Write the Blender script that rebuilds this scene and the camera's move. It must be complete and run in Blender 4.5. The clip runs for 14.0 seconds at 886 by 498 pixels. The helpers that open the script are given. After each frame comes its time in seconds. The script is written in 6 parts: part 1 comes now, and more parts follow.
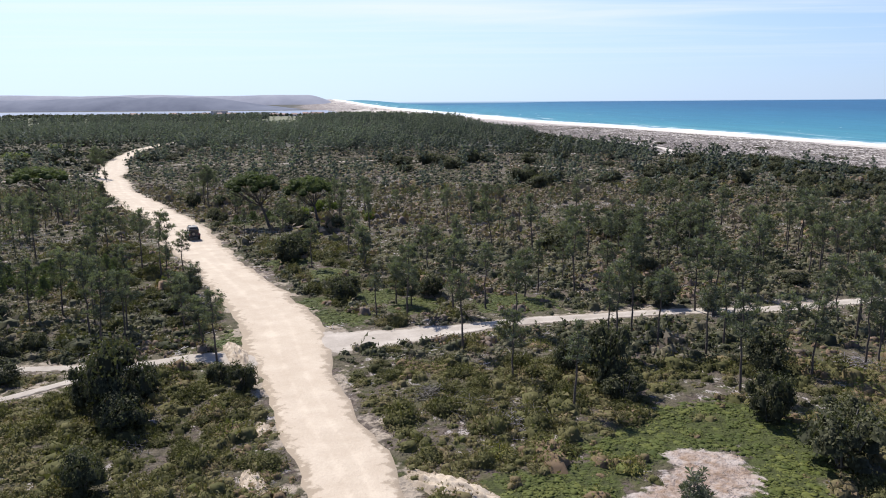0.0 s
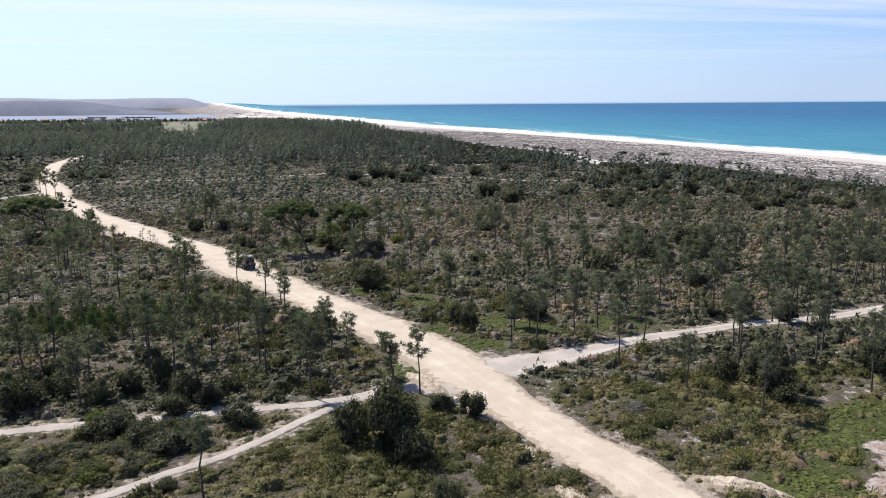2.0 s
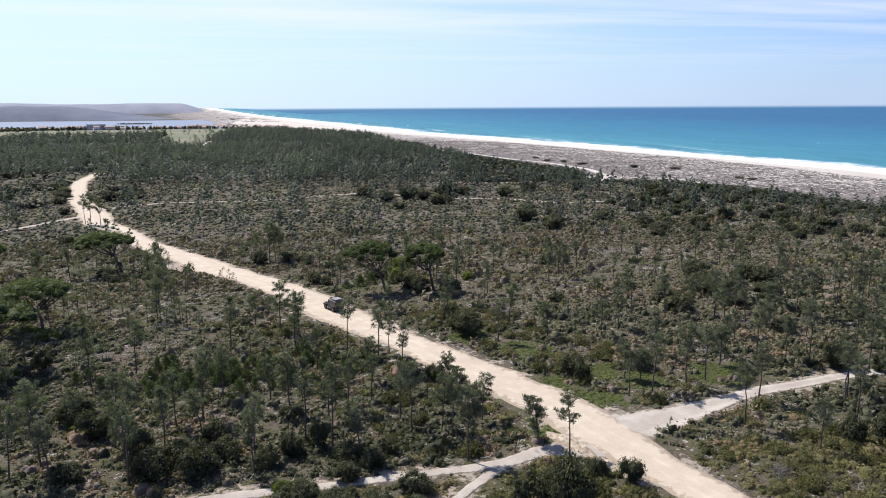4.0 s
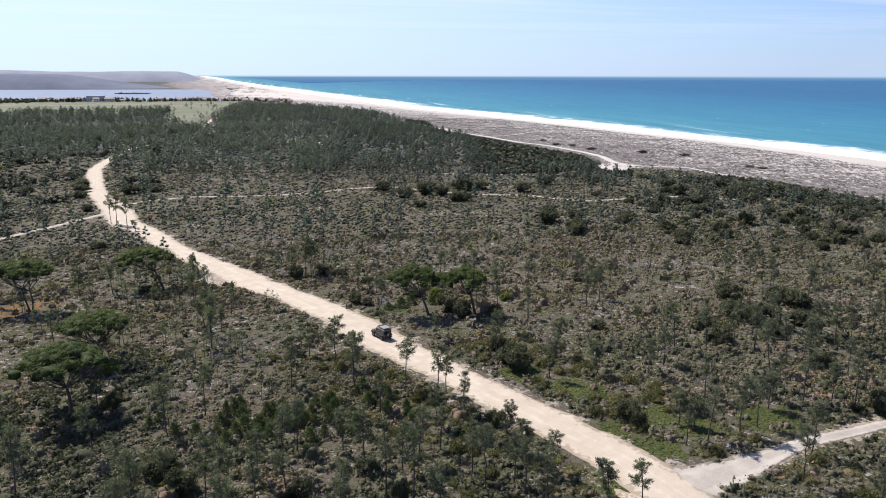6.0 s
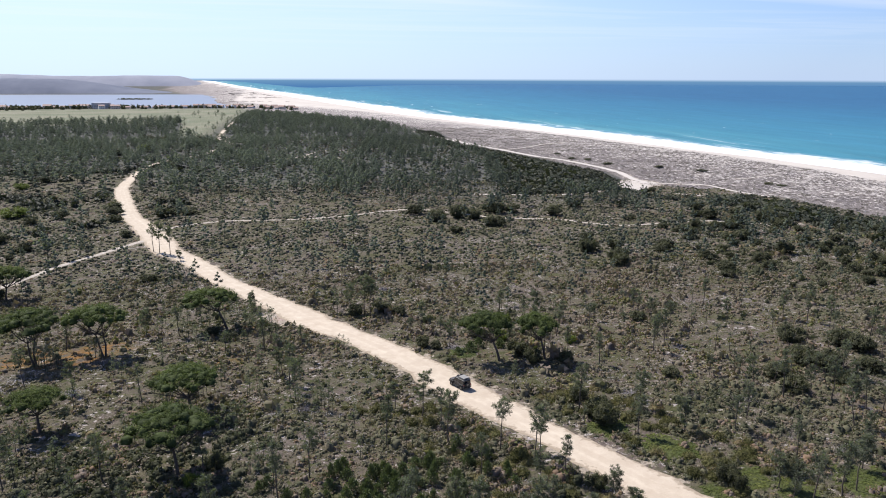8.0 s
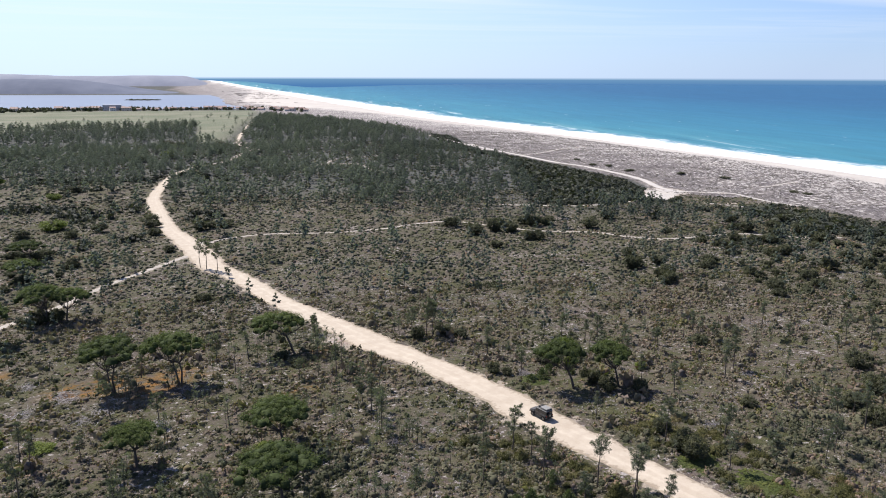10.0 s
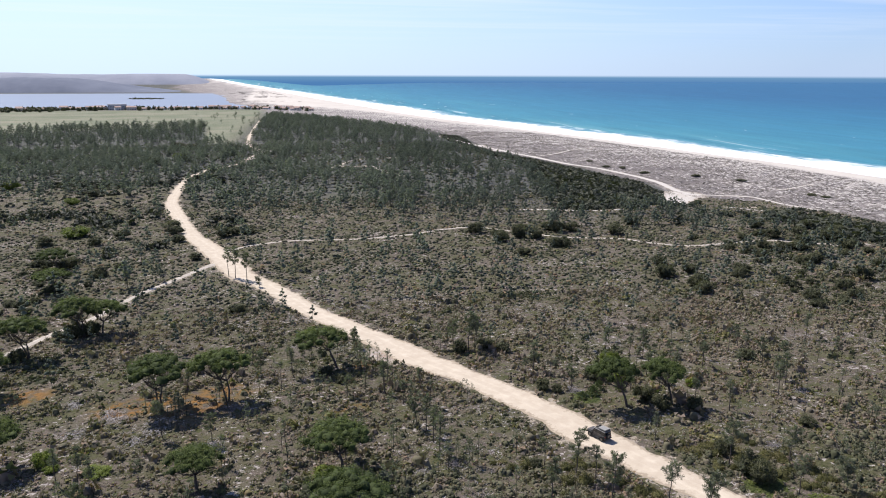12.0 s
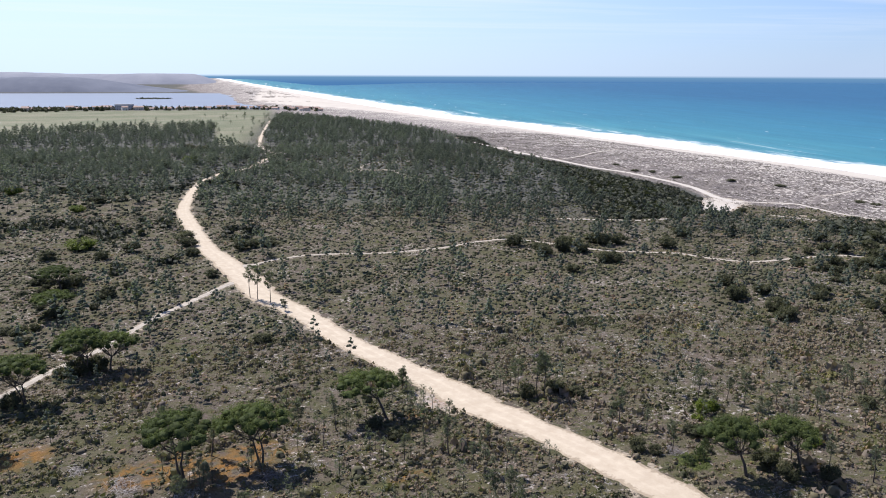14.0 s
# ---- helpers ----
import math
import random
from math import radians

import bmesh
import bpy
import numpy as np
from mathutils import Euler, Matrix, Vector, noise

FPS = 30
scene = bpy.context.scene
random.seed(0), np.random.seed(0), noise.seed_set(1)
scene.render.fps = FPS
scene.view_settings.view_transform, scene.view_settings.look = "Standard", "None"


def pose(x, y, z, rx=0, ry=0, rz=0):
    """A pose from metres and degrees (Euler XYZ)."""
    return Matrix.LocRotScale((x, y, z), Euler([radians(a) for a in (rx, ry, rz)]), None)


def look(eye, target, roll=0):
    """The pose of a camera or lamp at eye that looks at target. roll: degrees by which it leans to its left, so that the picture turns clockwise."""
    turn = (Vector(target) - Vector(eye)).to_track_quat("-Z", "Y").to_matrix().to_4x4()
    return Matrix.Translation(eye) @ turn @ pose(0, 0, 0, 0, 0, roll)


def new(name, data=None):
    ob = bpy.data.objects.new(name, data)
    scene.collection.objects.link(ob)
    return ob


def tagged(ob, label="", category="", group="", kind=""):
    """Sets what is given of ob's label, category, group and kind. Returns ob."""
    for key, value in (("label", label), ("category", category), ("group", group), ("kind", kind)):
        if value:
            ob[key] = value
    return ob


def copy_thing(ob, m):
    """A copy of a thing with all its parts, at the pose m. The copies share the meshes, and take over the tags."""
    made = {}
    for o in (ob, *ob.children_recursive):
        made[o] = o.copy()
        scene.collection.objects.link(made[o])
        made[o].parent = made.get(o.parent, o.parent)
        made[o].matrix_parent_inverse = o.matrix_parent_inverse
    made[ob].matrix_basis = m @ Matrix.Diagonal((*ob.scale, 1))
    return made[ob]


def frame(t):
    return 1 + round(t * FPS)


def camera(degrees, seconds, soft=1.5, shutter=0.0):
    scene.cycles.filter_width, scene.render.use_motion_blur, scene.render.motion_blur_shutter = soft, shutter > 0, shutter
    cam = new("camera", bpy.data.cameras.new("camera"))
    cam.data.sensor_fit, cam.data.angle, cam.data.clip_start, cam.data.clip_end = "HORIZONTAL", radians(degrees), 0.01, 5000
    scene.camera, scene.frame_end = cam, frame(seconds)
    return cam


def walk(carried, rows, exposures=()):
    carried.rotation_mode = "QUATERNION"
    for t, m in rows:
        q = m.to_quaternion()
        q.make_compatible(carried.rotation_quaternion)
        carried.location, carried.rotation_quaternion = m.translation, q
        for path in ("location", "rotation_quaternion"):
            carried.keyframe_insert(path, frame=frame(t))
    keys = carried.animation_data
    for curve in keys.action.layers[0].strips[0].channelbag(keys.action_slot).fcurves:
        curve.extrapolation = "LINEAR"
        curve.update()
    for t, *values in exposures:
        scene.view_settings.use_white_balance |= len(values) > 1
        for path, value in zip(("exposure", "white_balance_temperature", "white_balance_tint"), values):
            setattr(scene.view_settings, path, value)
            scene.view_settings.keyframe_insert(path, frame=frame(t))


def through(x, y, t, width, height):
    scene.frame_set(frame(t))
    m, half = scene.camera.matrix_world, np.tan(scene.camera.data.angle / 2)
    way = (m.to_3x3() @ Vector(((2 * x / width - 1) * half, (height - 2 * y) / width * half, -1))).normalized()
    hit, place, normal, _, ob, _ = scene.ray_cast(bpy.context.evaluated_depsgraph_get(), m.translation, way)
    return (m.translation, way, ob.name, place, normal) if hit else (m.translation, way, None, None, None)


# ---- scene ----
cam = camera(62.0, 14.0, soft=1.0)
PATH = [
    (0, (-1.55, 0.63, 26.14), (0.45, 98.58, 6.29), -0.4),
    (0.5, (-9.87, -2.18, 27.08), (-3.17, 95.62, 7.23), -0.2),
    (1, (-17.19, -3.54, 28.39), (-2.09, 93.26, 8.44), -0.3),
    (1.5, (-24.30, -4.17, 29.93), (-7.20, 92.33, 10.18), -0.3),
    (2, (-30.43, -4.22, 31.39), (-12.83, 92.23, 11.74), -0.4),
    (2.5, (-36.05, -3.94, 33.08), (-17.75, 92.41, 13.53), -0.3),
    (3, (-40.56, -3.84, 34.98), (-21.81, 92.46, 15.48), -0.3),
    (3.5, (-44.26, -3.74, 37.18), (-25.36, 92.56, 17.78), -0.4),
    (3.7, (-45.35, -3.83, 37.77), (-26.65, 92.57, 18.87), -0.4),
    (5.8, (-54.54, -2.73, 49.69), (-35.49, 92.67, 26.39), 0.15),
    (6, (-55.61, -2.34, 50.25), (-36.66, 93.06, 27.10), 0.10),
    (6.5, (-58.67, -1.45, 52.63), (-39.62, 94.00, 29.58), 0.10),
    (7, (-61.68, -0.76, 55.12), (-42.53, 94.64, 32.17), 0.15),
    (7.5, (-65.58, 0.12, 57.51), (-46.33, 95.52, 34.61), 0.15),
    (8, (-70.04, 1.13, 59.02), (-50.78, 96.63, 36.27), 0.20),
    (10.5, (-86.96, 5.27, 66.52), (-68.16, 100.77, 43.57), 0.15),
    (11, (-89.37, 6.11, 67.67), (-70.57, 101.61, 44.67), 0.15),
    (11.5, (-91.63, 6.95, 68.12), (-72.88, 102.40, 45.02), 0.15),
    (12, (-93.80, 9.16, 68.24), (-75.05, 104.61, 45.04), 0.15),
    (12.5, (-95.70, 13.68, 68.03), (-76.95, 109.13, 44.83), 0.15),
    (13, (-97.31, 20.38, 67.97), (-78.46, 115.78, 44.62), 0.20),
    (13.5, (-98.82, 28.25, 67.81), (-79.97, 123.70, 44.61), 0.20),
    (14, (-100.87, 37.63, 67.72), (-82.82, 133.23, 44.52), 0.20),
]
walk(cam, [(t, look(eye, target, roll)) for t, eye, target, roll in PATH], exposures=[(0.0, 0.79, 6420, 12), (14.0, 0.79, 6420, 12)])

# ---- light ----
SUN_AZ, SUN_EL = -38.0, 53.0   # degrees from +y towards +x, and above the horizon
world = bpy.data.worlds.new("sky")
scene.world = world
world.use_nodes = True
wn, wl = world.node_tree.nodes, world.node_tree.links
wn.clear()
sky = wn.new("ShaderNodeTexSky")
sky.sky_type, sky.sun_disc = "NISHITA", False
sky.sun_elevation, sky.sun_rotation = radians(SUN_EL), radians(SUN_AZ)
sky.air_density, sky.dust_density, sky.ozone_density, sky.altitude = 1.0, 0.35, 2.5, 10
coord = wn.new("ShaderNodeTexCoord")
split = wn.new("ShaderNodeSeparateXYZ")
wl.new(coord.outputs["Generated"], split.inputs[0])
# thin cirrus, laid on a high flat layer
zlim = wn.new("ShaderNodeMath"); zlim.operation = "MAXIMUM"; zlim.inputs[1].default_value = 0.004
wl.new(split.outputs["Z"], zlim.inputs[0])
inv = wn.new("ShaderNodeMath"); inv.operation = "DIVIDE"; inv.inputs[0].default_value = 1.0
wl.new(zlim.outputs[0], inv.inputs[1])
layer = wn.new("ShaderNodeVectorMath"); layer.operation = "SCALE"
wl.new(coord.outputs["Generated"], layer.inputs[0]); wl.new(inv.outputs[0], layer.inputs["Scale"])
cmap = wn.new("ShaderNodeMapping"); cmap.inputs["Rotation"].default_value = (0, 0, radians(28)); cmap.inputs["Scale"].default_value = (0.13, 0.42, 0.0)
wl.new(layer.outputs[0], cmap.inputs["Vector"])
cnoise = wn.new("ShaderNodeTexNoise"); cnoise.inputs["Scale"].default_value = 1.0; cnoise.inputs["Detail"].default_value = 7; cnoise.inputs["Roughness"].default_value = 0.55
cnoise.inputs["Distortion"].default_value = 0.6
wl.new(cmap.outputs[0], cnoise.inputs["Vector"])
cramp = wn.new("ShaderNodeMapRange"); cramp.inputs["From Min"].default_value = 0.44; cramp.inputs["From Max"].default_value = 0.66; cramp.inputs["To Max"].default_value = 0.85
wl.new(cnoise.outputs["Fac"], cramp.inputs["Value"])
cloud = wn.new("ShaderNodeMix"); cloud.data_type = "RGBA"; cloud.inputs["B"].default_value = (9.0, 9.4, 9.8, 1)
low = wn.new("ShaderNodeMapRange"); low.inputs["From Min"].default_value = 0.03; low.inputs["From Max"].default_value = 0.16
wl.new(split.outputs["Z"], low.inputs["Value"])
thin = wn.new("ShaderNodeMath"); thin.operation = "MULTIPLY"
wl.new(cramp.outputs[0], thin.inputs[0]); wl.new(low.outputs[0], thin.inputs[1])
clear = wn.new("ShaderNodeMix"); clear.data_type, clear.blend_type = "RGBA", "MULTIPLY"
clear.inputs["Factor"].default_value = 1.0; clear.inputs["B"].default_value = (0.70, 0.92, 1.42, 1)
wl.new(sky.outputs[0], clear.inputs["A"])
murk = wn.new("ShaderNodeMapRange"); murk.inputs["From Min"].default_value = -0.01; murk.inputs["From Max"].default_value = 0.14; murk.inputs["To Min"].default_value = 0.75; murk.inputs["To Max"].default_value = 0.0
wl.new(split.outputs["Z"], murk.inputs["Value"])
hazy = wn.new("ShaderNodeMix"); hazy.data_type = "RGBA"; hazy.inputs["B"].default_value = (5.6, 7.1, 9.6, 1)
wl.new(murk.outputs[0], hazy.inputs["Factor"]); wl.new(clear.outputs["Result"], hazy.inputs["A"])
# a wide pale aureole on the sun's side of the sky
sunward = wn.new("ShaderNodeVectorMath"); sunward.operation = "DOT_PRODUCT"
sunward.inputs[1].default_value = (math.sin(radians(SUN_AZ)) * math.cos(radians(SUN_EL)), math.cos(radians(SUN_AZ)) * math.cos(radians(SUN_EL)), math.sin(radians(SUN_EL)))
wl.new(coord.outputs["Generated"], sunward.inputs[0])
glow = wn.new("ShaderNodeMapRange"); glow.inputs["From Min"].default_value = 0.16; glow.inputs["From Max"].default_value = 0.75; glow.inputs["To Max"].default_value = 0.88
wl.new(sunward.outputs["Value"], glow.inputs["Value"])
# the haze thins out overhead
high = wn.new("ShaderNodeMapRange"); high.inputs["From Min"].default_value = 0.24; high.inputs["From Max"].default_value = 0.55; high.inputs["To Min"].default_value = 1.0; high.inputs["To Max"].default_value = 0.12
wl.new(split.outputs["Z"], high.inputs["Value"])
glow_low = wn.new("ShaderNodeMath"); glow_low.operation = "MULTIPLY"
wl.new(glow.outputs[0], glow_low.inputs[0]); wl.new(high.outputs[0], glow_low.inputs[1])
thin_low = wn.new("ShaderNodeMath"); thin_low.operation = "MULTIPLY"
wl.new(thin.outputs[0], thin_low.inputs[0]); wl.new(high.outputs[0], thin_low.inputs[1])
halo = wn.new("ShaderNodeMix"); halo.data_type = "RGBA"; halo.inputs["B"].default_value = (8.2, 10.0, 11.5, 1)
wl.new(glow_low.outputs[0], halo.inputs["Factor"]); wl.new(hazy.outputs["Result"], halo.inputs["A"])
wl.new(thin_low.outputs[0], cloud.inputs["Factor"]); wl.new(halo.outputs["Result"], cloud.inputs["A"])
# below the horizon the sea goes on past the last of the sheet, haze painted in
below = wn.new("ShaderNodeMapRange"); below.inputs["From Min"].default_value = -0.0052; below.inputs["From Max"].default_value = -0.0022
wl.new(split.outputs["Z"], below.inputs["Value"])
farsea = wn.new("ShaderNodeMapRange"); farsea.inputs["From Min"].default_value = -0.0125; farsea.inputs["From Max"].default_value = -0.0042
wl.new(split.outputs["Z"], farsea.inputs["Value"])
offing = wn.new("ShaderNodeMix"); offing.data_type = "RGBA"; offing.inputs["A"].default_value = (0.80, 2.10, 4.35, 1); offing.inputs["B"].default_value = (1.55, 3.15, 5.0, 1)
wl.new(farsea.outputs[0], offing.inputs["Factor"])
under = wn.new("ShaderNodeMix"); under.data_type = "RGBA"
wl.new(offing.outputs["Result"], under.inputs["A"])
wl.new(below.outputs[0], under.inputs["Factor"]); wl.new(cloud.outputs["Result"], under.inputs["B"])
bg = wn.new("ShaderNodeBackground"); bg.inputs["Strength"].default_value = 0.0615
wl.new(under.outputs["Result"], bg.inputs["Color"])
wl.new(bg.outputs[0], wn.new("ShaderNodeOutputWorld").inputs["Surface"])

sun_data = bpy.data.lights.new("sun", "SUN")
sun_data.energy, sun_data.angle, sun_data.color = 5.0, radians(0.53), (1.0, 0.95, 0.87)
sun = new("sun", sun_data)
sun_dir = Vector((math.sin(radians(SUN_AZ)) * math.cos(radians(SUN_EL)), math.cos(radians(SUN_AZ)) * math.cos(radians(SUN_EL)), math.sin(radians(SUN_EL))))
sun.matrix_basis = look(sun_dir * 400, (0, 0, 0))


# ---- materials ----
class Mat:
    """A material with a few short ways to add nodes."""

    def __init__(self, name, rough=0.8, metal=0.0, spec=0.5):
        self.mat = bpy.data.materials.new(name)
        self.mat.use_nodes = True
        self.nodes, self.links = self.mat.node_tree.nodes, self.mat.node_tree.links
        self.bsdf = self.nodes["Principled BSDF"]
        self.bsdf.inputs["Roughness"].default_value = rough
        self.bsdf.inputs["Metallic"].default_value = metal
        self.bsdf.inputs["Specular IOR Level"].default_value = spec
        self.geo = None

    def place(self):
        if not self.geo:
            self.geo = self.nodes.new("ShaderNodeNewGeometry")
        return self.geo.outputs["Position"]

    def noise(self, scale, detail=4.0, rough=0.55, vector=None, distort=0.0):
        n = self.nodes.new("ShaderNodeTexNoise")
        n.inputs["Scale"].default_value, n.inputs["Detail"].default_value, n.inputs["Roughness"].default_value = scale, detail, rough
        n.inputs["Distortion"].default_value = distort
        self.links.new(vector or self.place(), n.inputs["Vector"])
        return n.outputs["Fac"]

    def stretched(self, x, y, z=1.0, turn=0.0):
        """The place, turned about z and drawn out along its axes."""
        n = self.nodes.new("ShaderNodeMapping")
        n.inputs["Scale"].default_value, n.inputs["Rotation"].default_value = (x, y, z), (0, 0, radians(turn))
        self.links.new(self.place(), n.inputs["Vector"])
        return n.outputs[0]

    def span(self, value, a, b, lo=0.0, hi=1.0):
        n = self.nodes.new("ShaderNodeMapRange")
        for key, v in (("From Min", a), ("From Max", b), ("To Min", lo), ("To Max", hi)):
            n.inputs[key].default_value = v
        self.links.new(value, n.inputs["Value"])
        return n.outputs[0]

    def math(self, op, a, b):
        n = self.nodes.new("ShaderNodeMath")
        n.operation = op
        for i, v in enumerate((a, b)):
            if isinstance(v, (int, float)):
                n.inputs[i].default_value = v
            else:
                self.links.new(v, n.inputs[i])
        return n.outputs[0]

    def mix(self, fac, a, b, blend="MIX"):
        n = self.nodes.new("ShaderNodeMix")
        n.data_type, n.blend_type = "RGBA", blend
        for key, v in (("Factor", fac), ("A", a), ("B", b)):
            if isinstance(v, (int, float)):
                n.inputs[key].default_value = v
            elif isinstance(v, tuple):
                n.inputs[key].default_value = (*v, 1) if len(v) == 3 else v
            else:
                self.links.new(v, n.inputs[key])
        return n.outputs["Result"]

    def ramp(self, fac, stops):
        n = self.nodes.new("ShaderNodeValToRGB")
        while len(n.color_ramp.elements) < len(stops):
            n.color_ramp.elements.new(0.5)
        for e, (p, c) in zip(n.color_ramp.elements, stops):
            e.position, e.color = p, (*c, 1)
        self.links.new(fac, n.inputs[0])
        return n.outputs[0]

    def attr(self, name):
        n = self.nodes.new("ShaderNodeAttribute")
        n.attribute_name = name
        return n.outputs["Fac"]

    def rand(self):
        return self.nodes.new("ShaderNodeObjectInfo").outputs["Random"]

    def bump(self, height, strength, distance):
        n = self.nodes.new("ShaderNodeBump")
        n.inputs["Strength"].default_value, n.inputs["Distance"].default_value = strength, distance
        self.links.new(height, n.inputs["Height"])
        self.links.new(n.outputs[0], self.bsdf.inputs["Normal"])

    def color(self, c):
        if isinstance(c, tuple):
            self.bsdf.inputs["Base Color"].default_value = (*c, 1)
        else:
            self.links.new(c, self.bsdf.inputs["Base Color"])
        return self.mat


def plain(name, color, rough=0.6, metal=0.0, vary=0.25, scale=3.0):
    m = Mat(name, rough, metal)
    dark = tuple(v * (1 - vary) for v in color)
    m.color(m.mix(m.span(m.noise(scale, 6), 0.3, 0.7), dark, color))
    return m.mat


def foliage(name, stops, rough=0.65, through=0.25):
    """Leaves: colour by the tint of each clump, shifted from plant to plant; some light passes through."""
    m = Mat(name, rough, 0, 0.1)
    t = m.math("ADD", m.attr("tint"), m.span(m.rand(), 0, 1, -0.12, 0.12))
    c = m.ramp(t, stops)
    c = m.mix(m.span(m.noise(0.35, 3), 0.35, 0.65, 0.0, 0.35), c, m.mix(1.0, c, (0.62, 0.66, 0.6), "MULTIPLY"))
    m.color(c)
    tr = m.nodes.new("ShaderNodeBsdfTranslucent")
    m.links.new(m.mix(1.0, c, (1.3, 1.5, 0.6), "MULTIPLY"), tr.inputs["Color"])
    ms = m.nodes.new("ShaderNodeMixShader")
    ms.inputs[0].default_value = through
    m.links.new(m.bsdf.outputs[0], ms.inputs[1])
    m.links.new(tr.outputs[0], ms.inputs[2])
    m.links.new(ms.outputs[0], m.nodes["Material Output"].inputs["Surface"])
    return m.mat


def ground_material():
    m = Mat("heath_ground", 0.95, 0, 0.1)
    patch, mid, fine = m.noise(0.045, 5), m.noise(0.35, 5, 0.6), m.noise(3.2, 5, 0.65)
    soil = m.mix(m.span(fine, 0.3, 0.7), (0.030, 0.024, 0.020), (0.128, 0.103, 0.086))
    litter = m.mix(m.span(mid, 0.4, 0.62), soil, (0.112, 0.088, 0.080))
    moss = m.mix(m.span(fine, 0.35, 0.65), (0.027, 0.0312, 0.0132), (0.06, 0.063, 0.0252))
    c = m.mix(m.span(m.math("ADD", mid, m.math("MULTIPLY", patch, 0.5)), 0.68, 0.82), litter, moss)
    pale = m.span(m.math("ADD", m.noise(0.85, 7, 0.68), m.math("MULTIPLY", m.noise(0.06, 3), 0.40)), 0.768, 0.815)
    c = m.mix(pale, c, m.mix(fine, (0.20, 0.176, 0.165), (0.36, 0.325, 0.305)))
    # small tufts too low to stand out from the ground
    tufts = m.noise(0.95, 5, 0.6, distort=0.4)
    c = m.mix(m.span(m.math("ADD", tufts, m.math("MULTIPLY", patch, 0.25)), 0.575, 0.635), c, m.mix(m.span(m.noise(0.13, 3), 0.40, 0.66), m.mix(fine, (0.040, 0.041, 0.020), (0.080, 0.076, 0.040)), m.mix(fine, (0.068, 0.056, 0.044), (0.128, 0.106, 0.092))))
    # orange litter round old pines
    rust = m.math("MULTIPLY", m.attr("rust"), m.span(mid, 0.42, 0.58))
    c = m.mix(rust, c, m.mix(fine, (0.125, 0.062, 0.021), (0.20, 0.108, 0.036)))
    # green mats of ice plant
    mat_ = m.span(m.math("ADD", m.attr("mats"), m.span(m.noise(0.45, 5, 0.65), 0.25, 0.75, -0.55, 0.55)), 0.42, 0.62)
    c = m.mix(mat_, c, m.mix(m.span(m.noise(1.6, 5, 0.65), 0.32, 0.68), (0.036, 0.040, 0.018), m.mix(fine, (0.046, 0.058, 0.019), (0.074, 0.085, 0.030))))
    # dunes: pale hummocks of sand under grey scrub, barer towards the beach
    hummock = m.math("ADD", m.noise(0.50, 3, 0.55, m.stretched(1.0, 0.7, 1.0, 25)), m.math("MULTIPLY", m.noise(0.02, 4), 0.30))
    bare_ = m.math("ADD", hummock, m.math("MULTIPLY", m.attr("seaward"), 0.15))
    sand_ = m.mix(fine, (0.31, 0.285, 0.262), (0.41, 0.382, 0.356))
    scrub_ = m.mix(m.span(m.noise(0.05, 4), 0.4, 0.6), m.mix(mid, (0.098, 0.085, 0.084), (0.152, 0.134, 0.132)), m.mix(mid, (0.118, 0.103, 0.098), (0.182, 0.162, 0.155)))
    dune = m.mix(m.span(bare_, 0.755, 0.80), scrub_, sand_)
    c = m.mix(m.attr("dune"), c, dune)
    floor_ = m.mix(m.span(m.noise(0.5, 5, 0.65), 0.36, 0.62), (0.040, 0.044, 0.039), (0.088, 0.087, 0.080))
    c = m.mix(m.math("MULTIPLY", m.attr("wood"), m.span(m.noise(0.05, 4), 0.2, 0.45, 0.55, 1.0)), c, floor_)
    # worn sandy edges and clearings
    worn = m.span(m.math("ADD", m.attr("worn"), m.span(m.noise(0.9, 5, 0.6), 0.25, 0.75, -0.5, 0.5)), 0.42, 0.6)
    c = m.mix(worn, c, m.mix(fine, (0.198, 0.162, 0.126), (0.312, 0.27, 0.222)))
    beach = m.mix(m.span(m.noise(0.03, 5), 0.3, 0.7), (0.37, 0.335, 0.30), (0.43, 0.397, 0.362))
    c = m.mix(m.attr("sand"), c, beach)
    bare = m.span(m.math("ADD", m.attr("clay"), m.span(m.noise(0.7, 6, 0.62), 0.25, 0.75, -0.35, 0.35)), 0.42, 0.52)
    c = m.mix(bare, c, m.mix(m.span(m.math("ADD", m.attr("clay"), m.span(m.noise(0.8, 6, 0.65), 0.25, 0.75, -0.3, 0.3)), 0.42, 0.60), (0.31, 0.27, 0.245), m.mix(m.span(m.noise(1.3, 5, 0.6), 0.35, 0.65), m.mix(fine, (0.150, 0.100, 0.068), (0.235, 0.168, 0.122)), (0.30, 0.25, 0.22))))
    field = m.mix(m.span(m.noise(0.012, 4), 0.35, 0.65), (0.110, 0.121, 0.080), (0.166, 0.162, 0.118))
    c = m.mix(m.attr("field"), c, field)
    m.bump(m.math("ADD", m.math("ADD", m.math("MULTIPLY", mid, 0.5), m.math("MULTIPLY", fine, 0.2)), m.math("MULTIPLY", tufts, 0.5)), 1.0, 1.0)
    return m.color(c)


